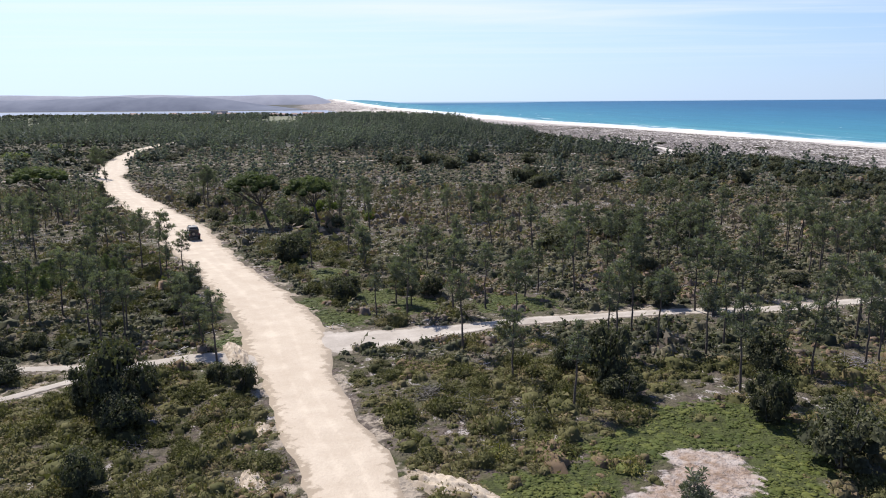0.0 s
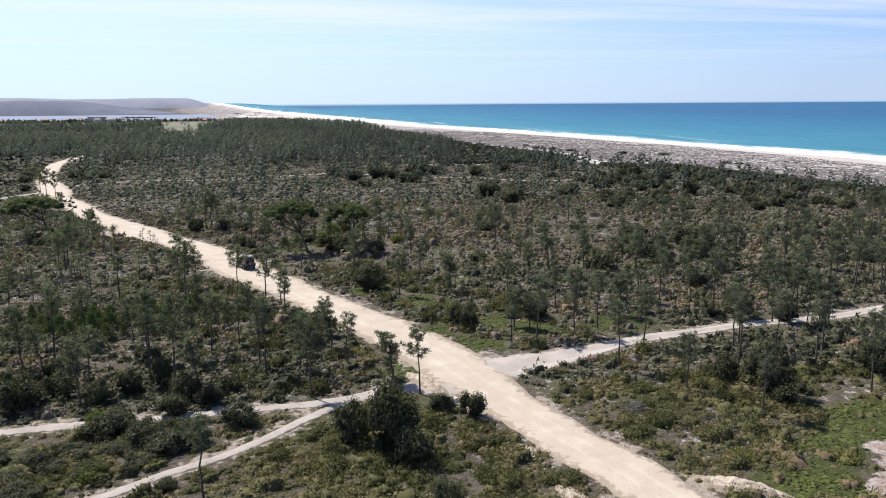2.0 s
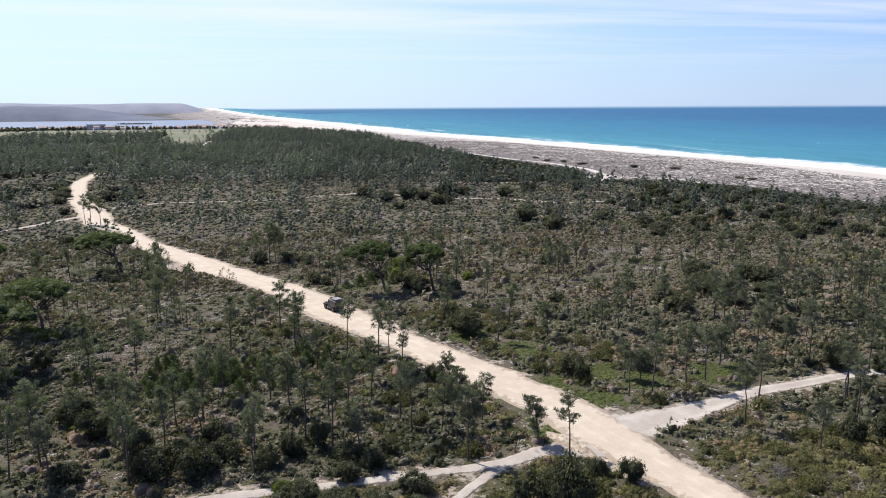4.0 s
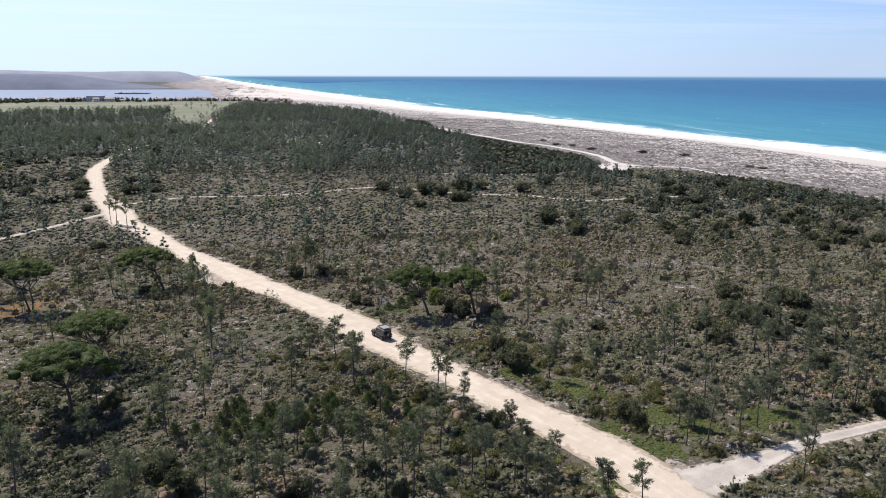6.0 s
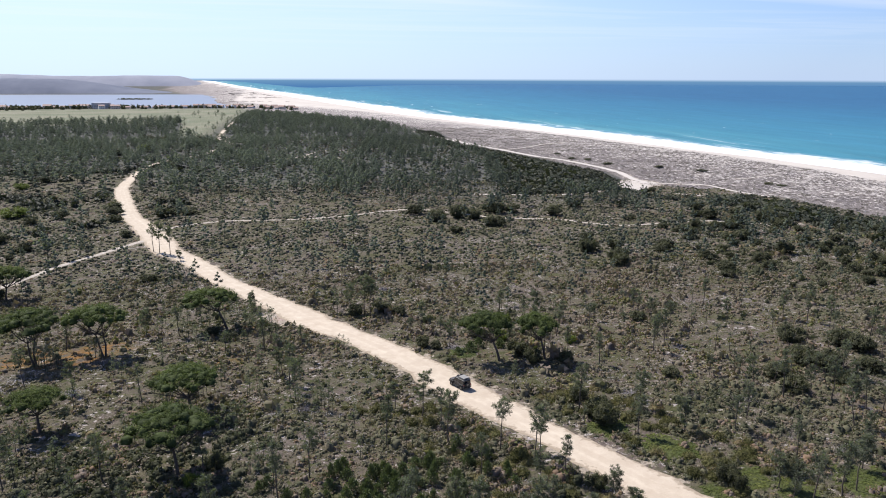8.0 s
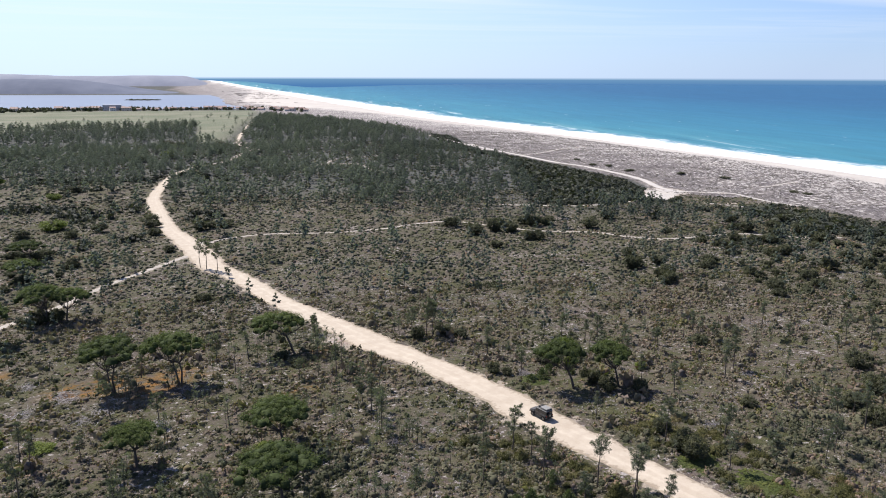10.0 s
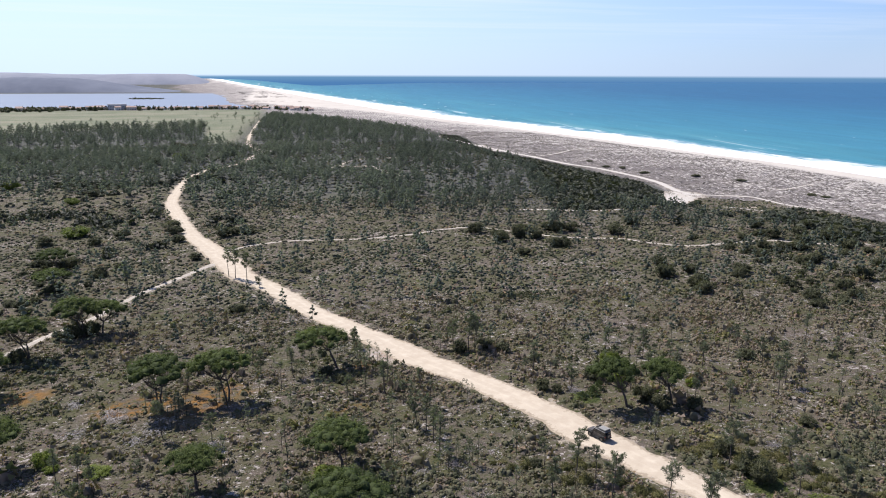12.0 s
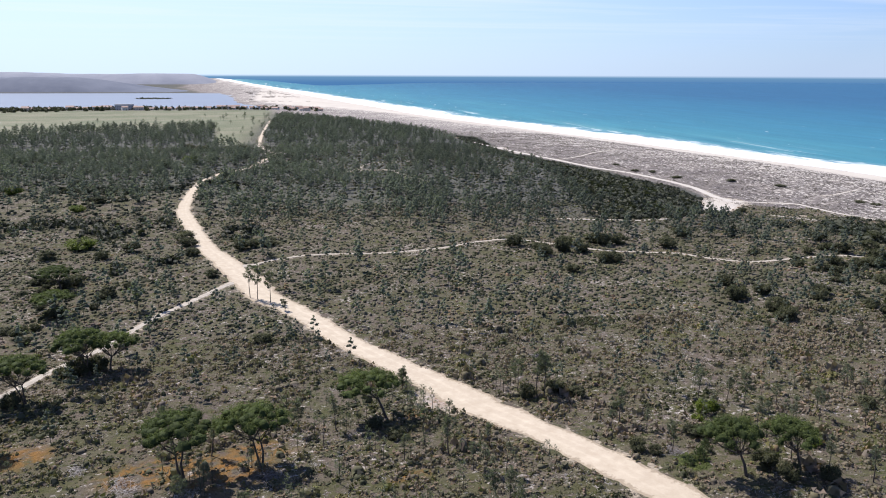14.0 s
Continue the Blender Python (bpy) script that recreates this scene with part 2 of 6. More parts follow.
def road_material(name, a, b, edge):
    m = Mat(name, 0.9, 0, 0.25)
    fine, mid = m.noise(4.0, 6, 0.65), m.noise(0.4, 5, 0.6)
    c = m.mix(m.span(mid, 0.3, 0.7), a, b)
    c = m.mix(m.span(fine, 0.35, 0.75, 0.0, 0.3), c, edge)
    rut = m.span(m.math("ADD", m.attr("rut"), m.span(mid, 0.3, 0.7, -0.4, 0.2)), 0.3, 0.9, 0.0, 0.55)
    c = m.mix(rut, c, tuple(min(1, v * 1.12) for v in b))
    rim = m.span(m.math("ADD", m.attr("rim"), m.span(m.noise(1.3, 5, 0.6), 0.3, 0.7, -0.5, 0.5)), 0.45, 0.75)
    c = m.mix(rim, c, edge)
    m.bump(m.math("ADD", fine, mid), 0.5, 0.12)
    return m.color(c)


M_GROUND = ground_material()
M_ROAD = road_material("pale_dirt", (0.338, 0.282, 0.220), (0.412, 0.354, 0.284), (0.240, 0.195, 0.146))
M_TRACK = road_material("white_sand_track", (0.245, 0.215, 0.184), (0.350, 0.316, 0.278), (0.145, 0.122, 0.097))
M_DUNE_TRACK = road_material("dune_sand_track", (0.345, 0.315, 0.285), (0.42, 0.388, 0.352), (0.22, 0.195, 0.175))
M_BARK = plain("pine_bark", (0.088, 0.070, 0.058), 0.9, 0, 0.5, 6)
M_DEADWOOD = plain("bleached_dead_wood", (0.40, 0.37, 0.36), 0.9, 0, 0.45, 0.8)
M_TWIG = plain("grey_twigs", (0.12, 0.108, 0.093), 0.9, 0, 0.4, 5)
# needles of the distant pines: a cooler copy, distance haze put into the colour
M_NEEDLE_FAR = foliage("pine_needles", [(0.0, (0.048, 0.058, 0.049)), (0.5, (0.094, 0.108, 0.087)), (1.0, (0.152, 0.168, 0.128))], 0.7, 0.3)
M_NEEDLE = foliage("young_pine_needles", [(0.0, (0.050, 0.056, 0.045)), (0.5, (0.112, 0.120, 0.094)), (1.0, (0.178, 0.184, 0.138))], 0.7, 0.28)
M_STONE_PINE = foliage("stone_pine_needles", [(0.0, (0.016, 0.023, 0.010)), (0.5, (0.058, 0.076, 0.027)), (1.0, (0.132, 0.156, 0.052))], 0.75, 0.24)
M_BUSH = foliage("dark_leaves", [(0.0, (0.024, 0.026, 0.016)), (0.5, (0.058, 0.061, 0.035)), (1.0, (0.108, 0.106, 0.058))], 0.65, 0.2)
M_HEATH = foliage("heath_leaves", [(0.0, (0.048, 0.051, 0.031)), (0.22, (0.090, 0.091, 0.057)), (0.42, (0.137, 0.119, 0.082)), (0.58, (0.154, 0.128, 0.112)), (0.72, (0.180, 0.120, 0.080)), (0.86, (0.102, 0.112, 0.045)), (1.0, (0.160, 0.142, 0.064))], 0.85, 0.15)
# same heath leaves, warmer for near scrub; the other copy keeps far haze's cooler tone
M_HEATH_NEAR = foliage("gorse_leaves", [(0.0, (0.046, 0.046, 0.019)), (0.25, (0.092, 0.090, 0.037)), (0.5, (0.140, 0.122, 0.062)), (0.72, (0.165, 0.116, 0.076)), (0.86, (0.102, 0.114, 0.037)), (1.0, (0.165, 0.146, 0.052))], 0.85, 0.18)
M_DUNE_GRASS = foliage("dune_scrub", [(0.0, (0.095, 0.083, 0.080)), (1.0, (0.19, 0.168, 0.158))], 0.85, 0.1)
M_THICKET = foliage("thicket_leaves", [(0.0, (0.022, 0.025, 0.019)), (0.5, (0.052, 0.056, 0.041)), (1.0, (0.112, 0.112, 0.078))], 0.65, 0.15)
M_ICE_PLANT = foliage("ice_plant_leaves", [(0.0, (0.030, 0.040, 0.012)), (0.5, (0.060, 0.074, 0.020)), (1.0, (0.115, 0.122, 0.034))], 0.6, 0.12)
M_BRIGHT = foliage("bright_leaves", [(0.0, (0.045, 0.060, 0.012)), (0.5, (0.098, 0.125, 0.022)), (1.0, (0.165, 0.190, 0.036))], 0.65, 0.25)
M_LUSH = foliage("lush_leaves", [(0.0, (0.052, 0.068, 0.034)), (1.0, (0.135, 0.158, 0.075))], 0.7, 0.15)


def sea_material():
    m = Mat("sea_water", 0.6, 0, 0.05)
    swell = m.stretched(1.0, 0.16, 1.0, -14)
    d = m.math("ADD", m.attr("offshore"), m.span(m.noise(0.006, 6, 0.62, swell), 0.3, 0.7, -0.10, 0.10))
    c = m.ramp(d, [(0.0, (0.072, 0.196, 0.236)), (0.07, (0.042, 0.156, 0.214)), (0.26, (0.033, 0.132, 0.204)), (0.55, (0.027, 0.110, 0.190)), (1.0, (0.024, 0.086, 0.170))])
    c = m.mix(1.0, c, m.mix(m.span(m.noise(0.035, 7, 0.68, swell), 0.3, 0.7), (0.86, 0.86, 0.88), (1.12, 1.11, 1.09)), "MULTIPLY")
    # troughs of the waves that stand up before they break
    trough = m.math("MULTIPLY", m.span(m.attr("offshore"), 0.03, 0.11, 1.0, 0.0), m.span(m.noise(0.03, 5, 0.6, m.stretched(1.0, 0.10, 1.0, -14)), 0.50, 0.60))
    c = m.mix(m.math("MULTIPLY", trough, 0.55), c, (0.020, 0.080, 0.125))
    # long broken lines of foam outside the surf
    line = m.math("MULTIPLY", m.span(m.noise(0.045, 5, 0.6, m.stretched(1.0, 0.09, 1.0, -14)), 0.60, 0.68), m.span(m.attr("offshore"), 0.035, 0.085, 1.0, 0.0))
    c = m.mix(m.math("MULTIPLY", line, 0.75), c, (0.50, 0.56, 0.57))
    # scattered white crests inshore
    crest = m.math("MULTIPLY", m.span(m.noise(0.085, 4, 0.55, m.stretched(1.0, 0.32, 1.0, -14)), 0.705, 0.735), m.span(m.attr("offshore"), 0.10, 0.42, 1.0, 0.0))
    c = m.mix(crest, c, (0.58, 0.60, 0.60))
    m.bump(m.math("ADD", m.noise(0.05, 6, 0.7, swell), m.noise(0.4, 4)), 0.45, 1.2)
    return m.color(c)


def surf_material():
    m = Mat("surf_foam", 0.6, 0, 0.3)
    f = m.math("ADD", m.attr("foam"), m.span(m.noise(0.075, 7, 0.7, m.stretched(1.0, 0.35, 1.0, -14)), 0.3, 0.7, -0.5, 0.5))
    c = m.mix(m.span(f, 0.20, 0.78), (0.046, 0.158, 0.208), (0.59, 0.605, 0.61))
    return m.color(c)


M_SEA, M_SURF = sea_material(), surf_material()


# ---- small geometry kit ----
def lattice(ix, iy, seed):
    h = (ix.astype(np.int64) * 374761393 + iy.astype(np.int64) * 668265263 + seed * 974711) & 0xFFFFFFFF
    h = ((h ^ (h >> 13)) * 1274126177) & 0xFFFFFFFF
    return ((h ^ (h >> 16)) & 0xFFFFFF) / float(0xFFFFFF)


def vnoise(x, y, scale, seed=0, octaves=3):
    """Smooth value noise in 0..1 over arrays; scale is the size of its lumps in metres."""
    x, y = np.asarray(x, float), np.asarray(y, float)
    total, amp, norm = np.zeros(np.broadcast(x, y).shape), 1.0, 0.0
    for o in range(octaves):
        u, v = x / scale, y / scale
        iu, iv = np.floor(u), np.floor(v)
        fu, fv = u - iu, v - iv
        fu, fv = fu * fu * (3 - 2 * fu), fv * fv * (3 - 2 * fv)
        a, b = lattice(iu, iv, seed + o), lattice(iu + 1, iv, seed + o)
        c, d = lattice(iu, iv + 1, seed + o), lattice(iu + 1, iv + 1, seed + o)
        total += amp * ((a * (1 - fu) + b * fu) * (1 - fv) + (c * (1 - fu) + d * fu) * fv)
        norm += amp
        amp, scale = amp * 0.5, scale * 0.5
    return total / norm


def smooth(a, b, v):
    k = np.clip((np.asarray(v, float) - a) / (b - a), 0, 1)
    return k * k * (3 - 2 * k)


def mesh_of(name, verts, faces, mat, attrs=None, shade=False):
    """A mesh from arrays; faces is an (n, 3) or (n, 4) array."""
    verts, faces = np.asarray(verts, np.float32), np.asarray(faces, np.int32)
    me = bpy.data.meshes.new(name)
    n, k = faces.shape
    me.vertices.add(len(verts))
    me.vertices.foreach_set("co", verts.ravel())
    me.loops.add(n * k)
    me.loops.foreach_set("vertex_index", faces.ravel())
    me.polygons.add(n)
    me.polygons.foreach_set("loop_start", np.arange(0, n * k, k, dtype=np.int32))
    me.update(calc_edges=True)
    for key, values in (attrs or {}).items():
        at = me.attributes.new(key, "FLOAT", "POINT")
        at.data.foreach_set("value", np.asarray(values, np.float32))
    me.materials.append(mat)
    if shade:
        me.polygons.foreach_set("use_smooth", np.ones(n, bool))
    return me


def part(name, bm, material, parent, label=""):
    """Links a bmesh, or a finished mesh, as one part under its thing."""
    if isinstance(bm, bmesh.types.BMesh):
        me = bpy.data.meshes.new(name)
        bm.to_mesh(me)
        bm.free()
        me.materials.append(material)
    else:
        me = bm
    ob = new(name, me)
    ob.parent = parent
    return tagged(ob, label)


def thing(name, label, category, group="", kind="", at=None):
    ob = tagged(new(name), label, category, group, kind)
    if at is not None:
        ob.matrix_basis = at
    return ob


def join(pieces):
    """Joins (verts, triangles, tint) pieces into one."""
    vs, fs, ts, n = [], [], [], 0
    for v, f, t in pieces:
        vs.append(v)
        fs.append(f + n)
        ts.append(t if isinstance(t, np.ndarray) else np.full(len(v), t))
        n += len(v)
    return np.concatenate(vs), np.concatenate(fs), np.concatenate(ts)


def scatter(templates, where, sizes, tints, rng, tall=None):
    """Many copies of small (verts, triangles, tint) templates as one set of arrays, each turned and sized."""
    pick = rng.integers(0, len(templates), len(where))
    turn = rng.uniform(0, 2 * np.pi, len(where))
    vs, fs, ts, base = [], [], [], 0
    for k, (v, f, t) in enumerate(templates):
        ids = np.nonzero(pick == k)[0]
        if not len(ids):
            continue
        c, s = np.cos(turn[ids])[:, None], np.sin(turn[ids])[:, None]
        x = (v[None, :, 0] * c - v[None, :, 1] * s) * sizes[ids][:, None] + where[ids][:, 0:1]
        y = (v[None, :, 0] * s + v[None, :, 1] * c) * sizes[ids][:, None] + where[ids][:, 1:2]
        z = v[None, :, 2] * (sizes if tall is None else tall)[ids][:, None] + where[ids][:, 2:3]
        vs.append(np.stack([x, y, z], -1).reshape(-1, 3))
        fs.append((f[None] + (np.arange(len(ids)) * len(v))[:, None, None] + base).reshape(-1, 3))
        ts.append((t[None] + tints[ids][:, None]).ravel())
        base += len(ids) * len(v)
    return np.concatenate(vs), np.concatenate(fs), np.clip(np.concatenate(ts), 0, 1)


def tube(points, radii, sides=6, tint=0.5):
    p = np.asarray(points, float)
    r = np.broadcast_to(np.asarray(radii, float), (len(p),))
    d = np.gradient(p, axis=0)
    d /= np.linalg.norm(d, axis=1)[:, None] + 1e-9
    ref = np.where(np.abs(d[:, 2:3]) > 0.9, np.array([[1.0, 0, 0]]), np.array([[0, 0, 1.0]]))
    u = np.cross(ref, d)
    u /= np.linalg.norm(u, axis=1)[:, None]
    w = np.cross(d, u)
    a = np.linspace(0, 2 * np.pi, sides, endpoint=False)
    v = p[:, None] + r[:, None, None] * (np.cos(a)[None, :, None] * u[:, None] + np.sin(a)[None, :, None] * w[:, None])
    f = []
    for i in range(len(p) - 1):
        for j in range(sides):
            q = [i * sides + j, i * sides + (j + 1) % sides, (i + 1) * sides + (j + 1) % sides, (i + 1) * sides + j]
            f += [(q[0], q[1], q[2]), (q[0], q[2], q[3])]
    return v.reshape(-1, 3), np.array(f), tint


def blades(center, n, size, width, up, rng, tint):
    """A tuft of needle sprays: thin triangles that fan out from a centre."""
    d = rng.normal(size=(n, 3))
    d[:, 2] += up
    d /= np.linalg.norm(d, axis=1)[:, None]
    side = np.cross(d, rng.normal(size=(n, 3)))
    side /= np.linalg.norm(side, axis=1)[:, None]
    ln = size * rng.uniform(0.65, 1.15, (n, 1))
    c = np.asarray(center) + d * ln * 0.12
    v = np.stack([c - d * 0.1 * ln, c + d * ln * 0.75 + side * width, c + d * ln - side * width], 1)
    # sprays pointing up are tinted lighter, painting sunlight on the needles
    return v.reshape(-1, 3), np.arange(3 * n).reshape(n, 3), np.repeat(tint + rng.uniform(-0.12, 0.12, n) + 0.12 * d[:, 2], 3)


def leaves(center, radii, n, size, rng, tint, low=-0.2, inner=0.62, tilt=0.55):
    """A leafy clump: small leaf sprays over an uneven rounded surface, tipped every way."""
    d = rng.normal(size=(n, 3))
    d /= np.linalg.norm(d, axis=1)[:, None]
    d[:, 2] = np.where(d[:, 2] < low, -d[:, 2], d[:, 2])
    c = d * rng.uniform(inner, 1.08, (n, 1))
    nrm = d + rng.normal(size=(n, 3)) * tilt
    nrm /= np.linalg.norm(nrm, axis=1)[:, None]
    u = np.cross(nrm, rng.normal(size=(n, 3)))
    u /= np.linalg.norm(u, axis=1)[:, None]
    w = np.cross(nrm, u)
    s = size * rng.uniform(0.6, 1.3, (n, 1))
    v = np.stack([c + u * s, c - u * 0.5 * s + w * 0.8 * s, c - u * 0.5 * s - w * 0.8 * s], 1) * np.asarray(radii, float) + np.asarray(center, float)
    # upper leaves get a higher tint, light from above put into the colour
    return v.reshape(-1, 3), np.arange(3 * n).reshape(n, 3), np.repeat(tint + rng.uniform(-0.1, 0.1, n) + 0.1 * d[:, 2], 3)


def curve_points(pts, step):
    """A smooth line through plan points, sampled about every step metres."""
    p = [np.array(q, float) for q in pts]
    p = [2 * p[0] - p[1], *p, 2 * p[-1] - p[-2]]
    out = []
    for i in range(1, len(p) - 2):
        a, b, c, d = p[i - 1:i + 3]
        for t in np.linspace(0, 1, max(2, int(np.linalg.norm(c - b) / step)), endpoint=False):
            out.append(0.5 * (2 * b + (c - a) * t + (2 * a - 5 * b + 4 * c - d) * t * t + (3 * b - a - 3 * c + d) * t ** 3))
    return np.array([*out, p[-2]])


# ---- plan: tracks, shore, woods ----
MAIN = [(12, -90), (7, -40), (1, 5), (-2.4, 26), (-5.0, 38), (-6.7, 44), (-9.2, 50), (-11.5, 56.5), (-13.6, 63), (-15.4, 69), (-18.1, 77), (-21.6, 84.5), (-26.1, 94), (-32.5, 105.5), (-39.7, 120.1), (-44.1, 128.6), (-47.2, 136.4), (-54.5, 150.9), (-62.0, 164), (-69.5, 176.5), (-76.9, 191.3), (-90.6, 215.4), (-105, 247.5), (-114, 262.5), (-123.5, 291), (-141, 337), (-151.5, 378), (-161.5, 422), (-165, 468), (-166, 519), (-158, 560), (-141, 591), (-132, 640), (-127, 692), (-141, 760), (-146, 900), (-149, 1220)]
TRACKS = {}
TRACKS["track_west"] = ([(-120, 288), (-126, 281), (-132, 270), (-138.5, 257.8), (-144.4, 246.4), (-148.8, 234), (-152.6, 222.7), (-159.8, 209.6), (-165.9, 195.4), (-178.2, 176.8), (-193.1, 142.3)], 2.3)
TRACKS["track_north"] = ([(-128, 300), (-120, 304), (-112, 311), (-97, 316), (-74, 314), (-57, 316.5), (-45, 320), (-31, 327), (-16, 329), (0, 316), (14, 303.5), (28, 298), (40, 294), (51, 282.5), (62, 277), (74, 278), (87, 279.7), (101, 280), (111, 274), (122, 268.5), (137, 267)], 1.7)
TRACKS["track_east"] = ([(-13.5, 68.2), (-8.5, 69.4), (-3, 70.9), (1, 72.5), (9, 75), (17, 76.4), (25, 77.8), (36, 78.4), (46, 80.7), (70, 86), (110, 96)], 2.3)
TRACKS["track_south_west"] = ([(-16.5, 63.6), (-20.8, 65), (-23.6, 64.8), (-27, 63.5), (-31.6, 62.9), (-37, 62.7), (-46.8, 62.2), (-51.3, 62.2), (-58, 62), (-63, 61.6), (-90, 63)], 1.5)
TRACKS["track_fork"] = ([(-26.5, 63.4), (-29, 61.6), (-31.6, 59.5), (-35.1, 56.1), (-38.6, 53.3), (-42, 51.6), (-44.5, 49.8), (-52, 45), (-66, 37), (-90, 26), (-120, 20)], 1.2)
TRACKS["track_dune"] = ([(70, 860), (97, 751), (109, 697), (118, 659), (130, 602), (144, 571), (153, 524), (155, 488), (149, 452), (150, 440), (146, 434)], 6.0)
TRACKS["track_ridge"] = ([(146, 434), (157, 433.5), (174, 429), (187, 425), (189.5, 410), (192.5, 394), (195.5, 382), (197, 374)], 2.8)
TRACKS["track_stub"] = ([(147, 391), (151, 387), (159, 377), (164, 368)], 1.7)
TRACKS["track_wood"] = ([(44, 385), (57, 384), (69, 382), (83, 384), (97, 388), (117, 404)], 2.4)
TRACKS["track_clearing"] = ([(-74, 556), (-66, 564), (-52, 565), (-40, 562), (-36, 540), (-28, 513), (-20, 500)], 2.4)
TRACKS["track_clearing_fork"] = ([(-65, 565), (-58, 588), (-49, 608), (-30, 612), (-2, 624), (25, 633)], 1.8)
TRACKS["track_thicket"] = ([(18, 369), (36, 364), (57, 358.5), (80, 362.6), (98, 374), (106, 387), (120, 408), (136, 432)], 1.7)
TRACKS["path_ridge"] = ([(226, 454), (240, 460), (256, 470), (274, 481)], 1.9)
TRACKS["path_shore"] = ([(118, 660), (150, 690), (185, 735), (225, 770)], 2.3)
SHORE = [(-3000, 480), (0, 455), (400, 430), (606, 406), (705, 382), (877, 350), (1131, 296), (1520, 197), (1900, 152), (2352, 78), (3190, -52), (3945, -168), (4300, -298), (4600, -442), (4900, -550), (5200, -660)]
BEACH = [(-3000, 378), (0, 358), (300, 345), (515, 334), (617, 322), (761, 288), (970, 237), (1266, 145), (1537, 80), (1788, -18), (1944, -122), (2260, -235), (2900, -262), (3300, -270), (3945, -300), (4300, -410), (4600, -525), (4900, -610), (5200, -700)]
WOODS = [(-3000, 260), (0, 235), (200, 212), (330, 186), (372, 150), (399, 112), (441, 136), (485, 142), (548, 130), (630, 115), (714, 90), (768, 92), (881, 100), (1018, 49), (1198, -12), (1357, -97), (1452, -160), (1700, -190), (5000, -900)]
DUNE_EDGE = [(-3000, 270), (200, 225), (300, 203), (340, 199), (372, 196), (388, 189), (412, 184), (421, 150), (431, 134), (441, 136)] + WOODS[7:]
LAGOON = [(1880, -150), (1964, -150), (2258, -252), (2913, -275), (3302, -412), (5000, -500)]


def along(line, y):
    return np.interp(y, [p[0] for p in line], [p[1] for p in line])


MAIN_LINE = curve_points(MAIN, 1.2)
TRACK_LINES = {k: (curve_points(p, 1.2), w) for k, (p, w) in TRACKS.items()}
WIDE = np.interp(MAIN_LINE[:, 1], [20, 50, 60, 69, 78, 92, 108, 118, 128, 138, 160, 168, 176, 184, 205, 240, 285, 300, 330, 420, 520, 900], [6.0, 5.4, 6.0, 8.4, 8.2, 7.4, 7.0, 8.0, 9.6, 8.2, 7.8, 8.6, 10.2, 8.6, 8.2, 7.6, 11.0, 9.5, 8.2, 7.0, 3.6, 3.4])


def level(x, y):
    """The lie of the land without its small bumps."""
    x, y = np.asarray(x, float), np.asarray(y, float)
    inland = -6.0 * smooth(900, 1450, y) - 8.0 * smooth(1600, 1880, y)
    lag = smooth(0, 60, along(LAGOON, y) - x) * smooth(1880, 1960, y + 0.12 * np.minimum(x + 280, 0)) * (1 - smooth(3240, 3330, y))
    inland = inland * (1 - lag) - 20.0 * lag
    inland = inland + np.interp(y, [3945, 4300, 4600, 4900, 5200], [0, 12, 30, 44, 60]) + np.interp(y, [110, 141, 174, 220, 262], [3.2, 3.0, 1.6, 0.5, 0.0])
    wx, bx, sx = along(WOODS, y), along(BEACH, y), along(SHORE, y)
    k1 = smooth(0, 1, (x - wx + 70) / 75)
    z = inland * (1 - k1) + np.minimum(inland, -6.0 + np.interp(y, [3945, 5200], [0, 60])) * k1
    k2 = np.clip((x - wx) / np.maximum(bx - wx, 1), 0, 1)
    rise = np.interp(y, [3945, 4300, 4600, 4900, 5200], [0, 12, 30, 44, 60])
    z = np.where(x > wx, z + (-11.5 + rise - np.minimum(inland, -6.0 + rise)) * k2, z)
    k3 = (x - bx) / np.maximum(sx - bx, 1)
    z = np.where(x > bx, (rise + 6) * (1 - smooth(20, 200, x - sx)) - 17.5 - 4.5 * np.clip(k3, 0, 1) ** 1.3 - 4 * np.clip(k3 - 1, 0, 1), z)
    return z


# the bumps stay off the roads: distance to the nearest road edge on a coarse raster
GX, GY, GS = -300.0, 0.0, 2.0
ax, ay = np.meshgrid(np.arange(GX, 360, GS), np.arange(GY, 900, GS), indexing="ij")
edge_gap = np.full(ax.shape, 99.0)
for line, wide in [(MAIN_LINE, WIDE)] + [(l, np.full(len(l), w)) for l, w in TRACK_LINES.values()]:
    for (px, py), w in zip(line[::2], wide[::2]):
        i0, j0 = int((px - GX) / GS), int((py - GY) / GS)
        i1, i2, j1, j2 = max(i0 - 9, 0), min(i0 + 10, ax.shape[0]), max(j0 - 9, 0), min(j0 + 10, ax.shape[1])
        if i1 < i2 and j1 < j2:
            d = np.hypot(ax[i1:i2, j1:j2] - px, ay[i1:i2, j1:j2] - py) - w / 2
            edge_gap[i1:i2, j1:j2] = np.minimum(edge_gap[i1:i2, j1:j2], d)


def gap(x, y):
    """Metres to the nearest road's edge (negative on it); 99 far off."""
    u, v = (np.asarray(x, float) - GX) / GS, (np.asarray(y, float) - GY) / GS
    inside = (u > 0) & (v > 0) & (u < ax.shape[0] - 2) & (v < ax.shape[1] - 2)
    u, v = np.clip(u, 0, ax.shape[0] - 2), np.clip(v, 0, ax.shape[1] - 2)
    i, j = u.astype(int), v.astype(int)
    fu, fv = u - i, v - j
    g = (edge_gap[i, j] * (1 - fu) + edge_gap[i + 1, j] * fu) * (1 - fv) + (edge_gap[i, j + 1] * (1 - fu) + edge_gap[i + 1, j + 1] * fu) * fv
    return np.where(inside, g, 99.0)


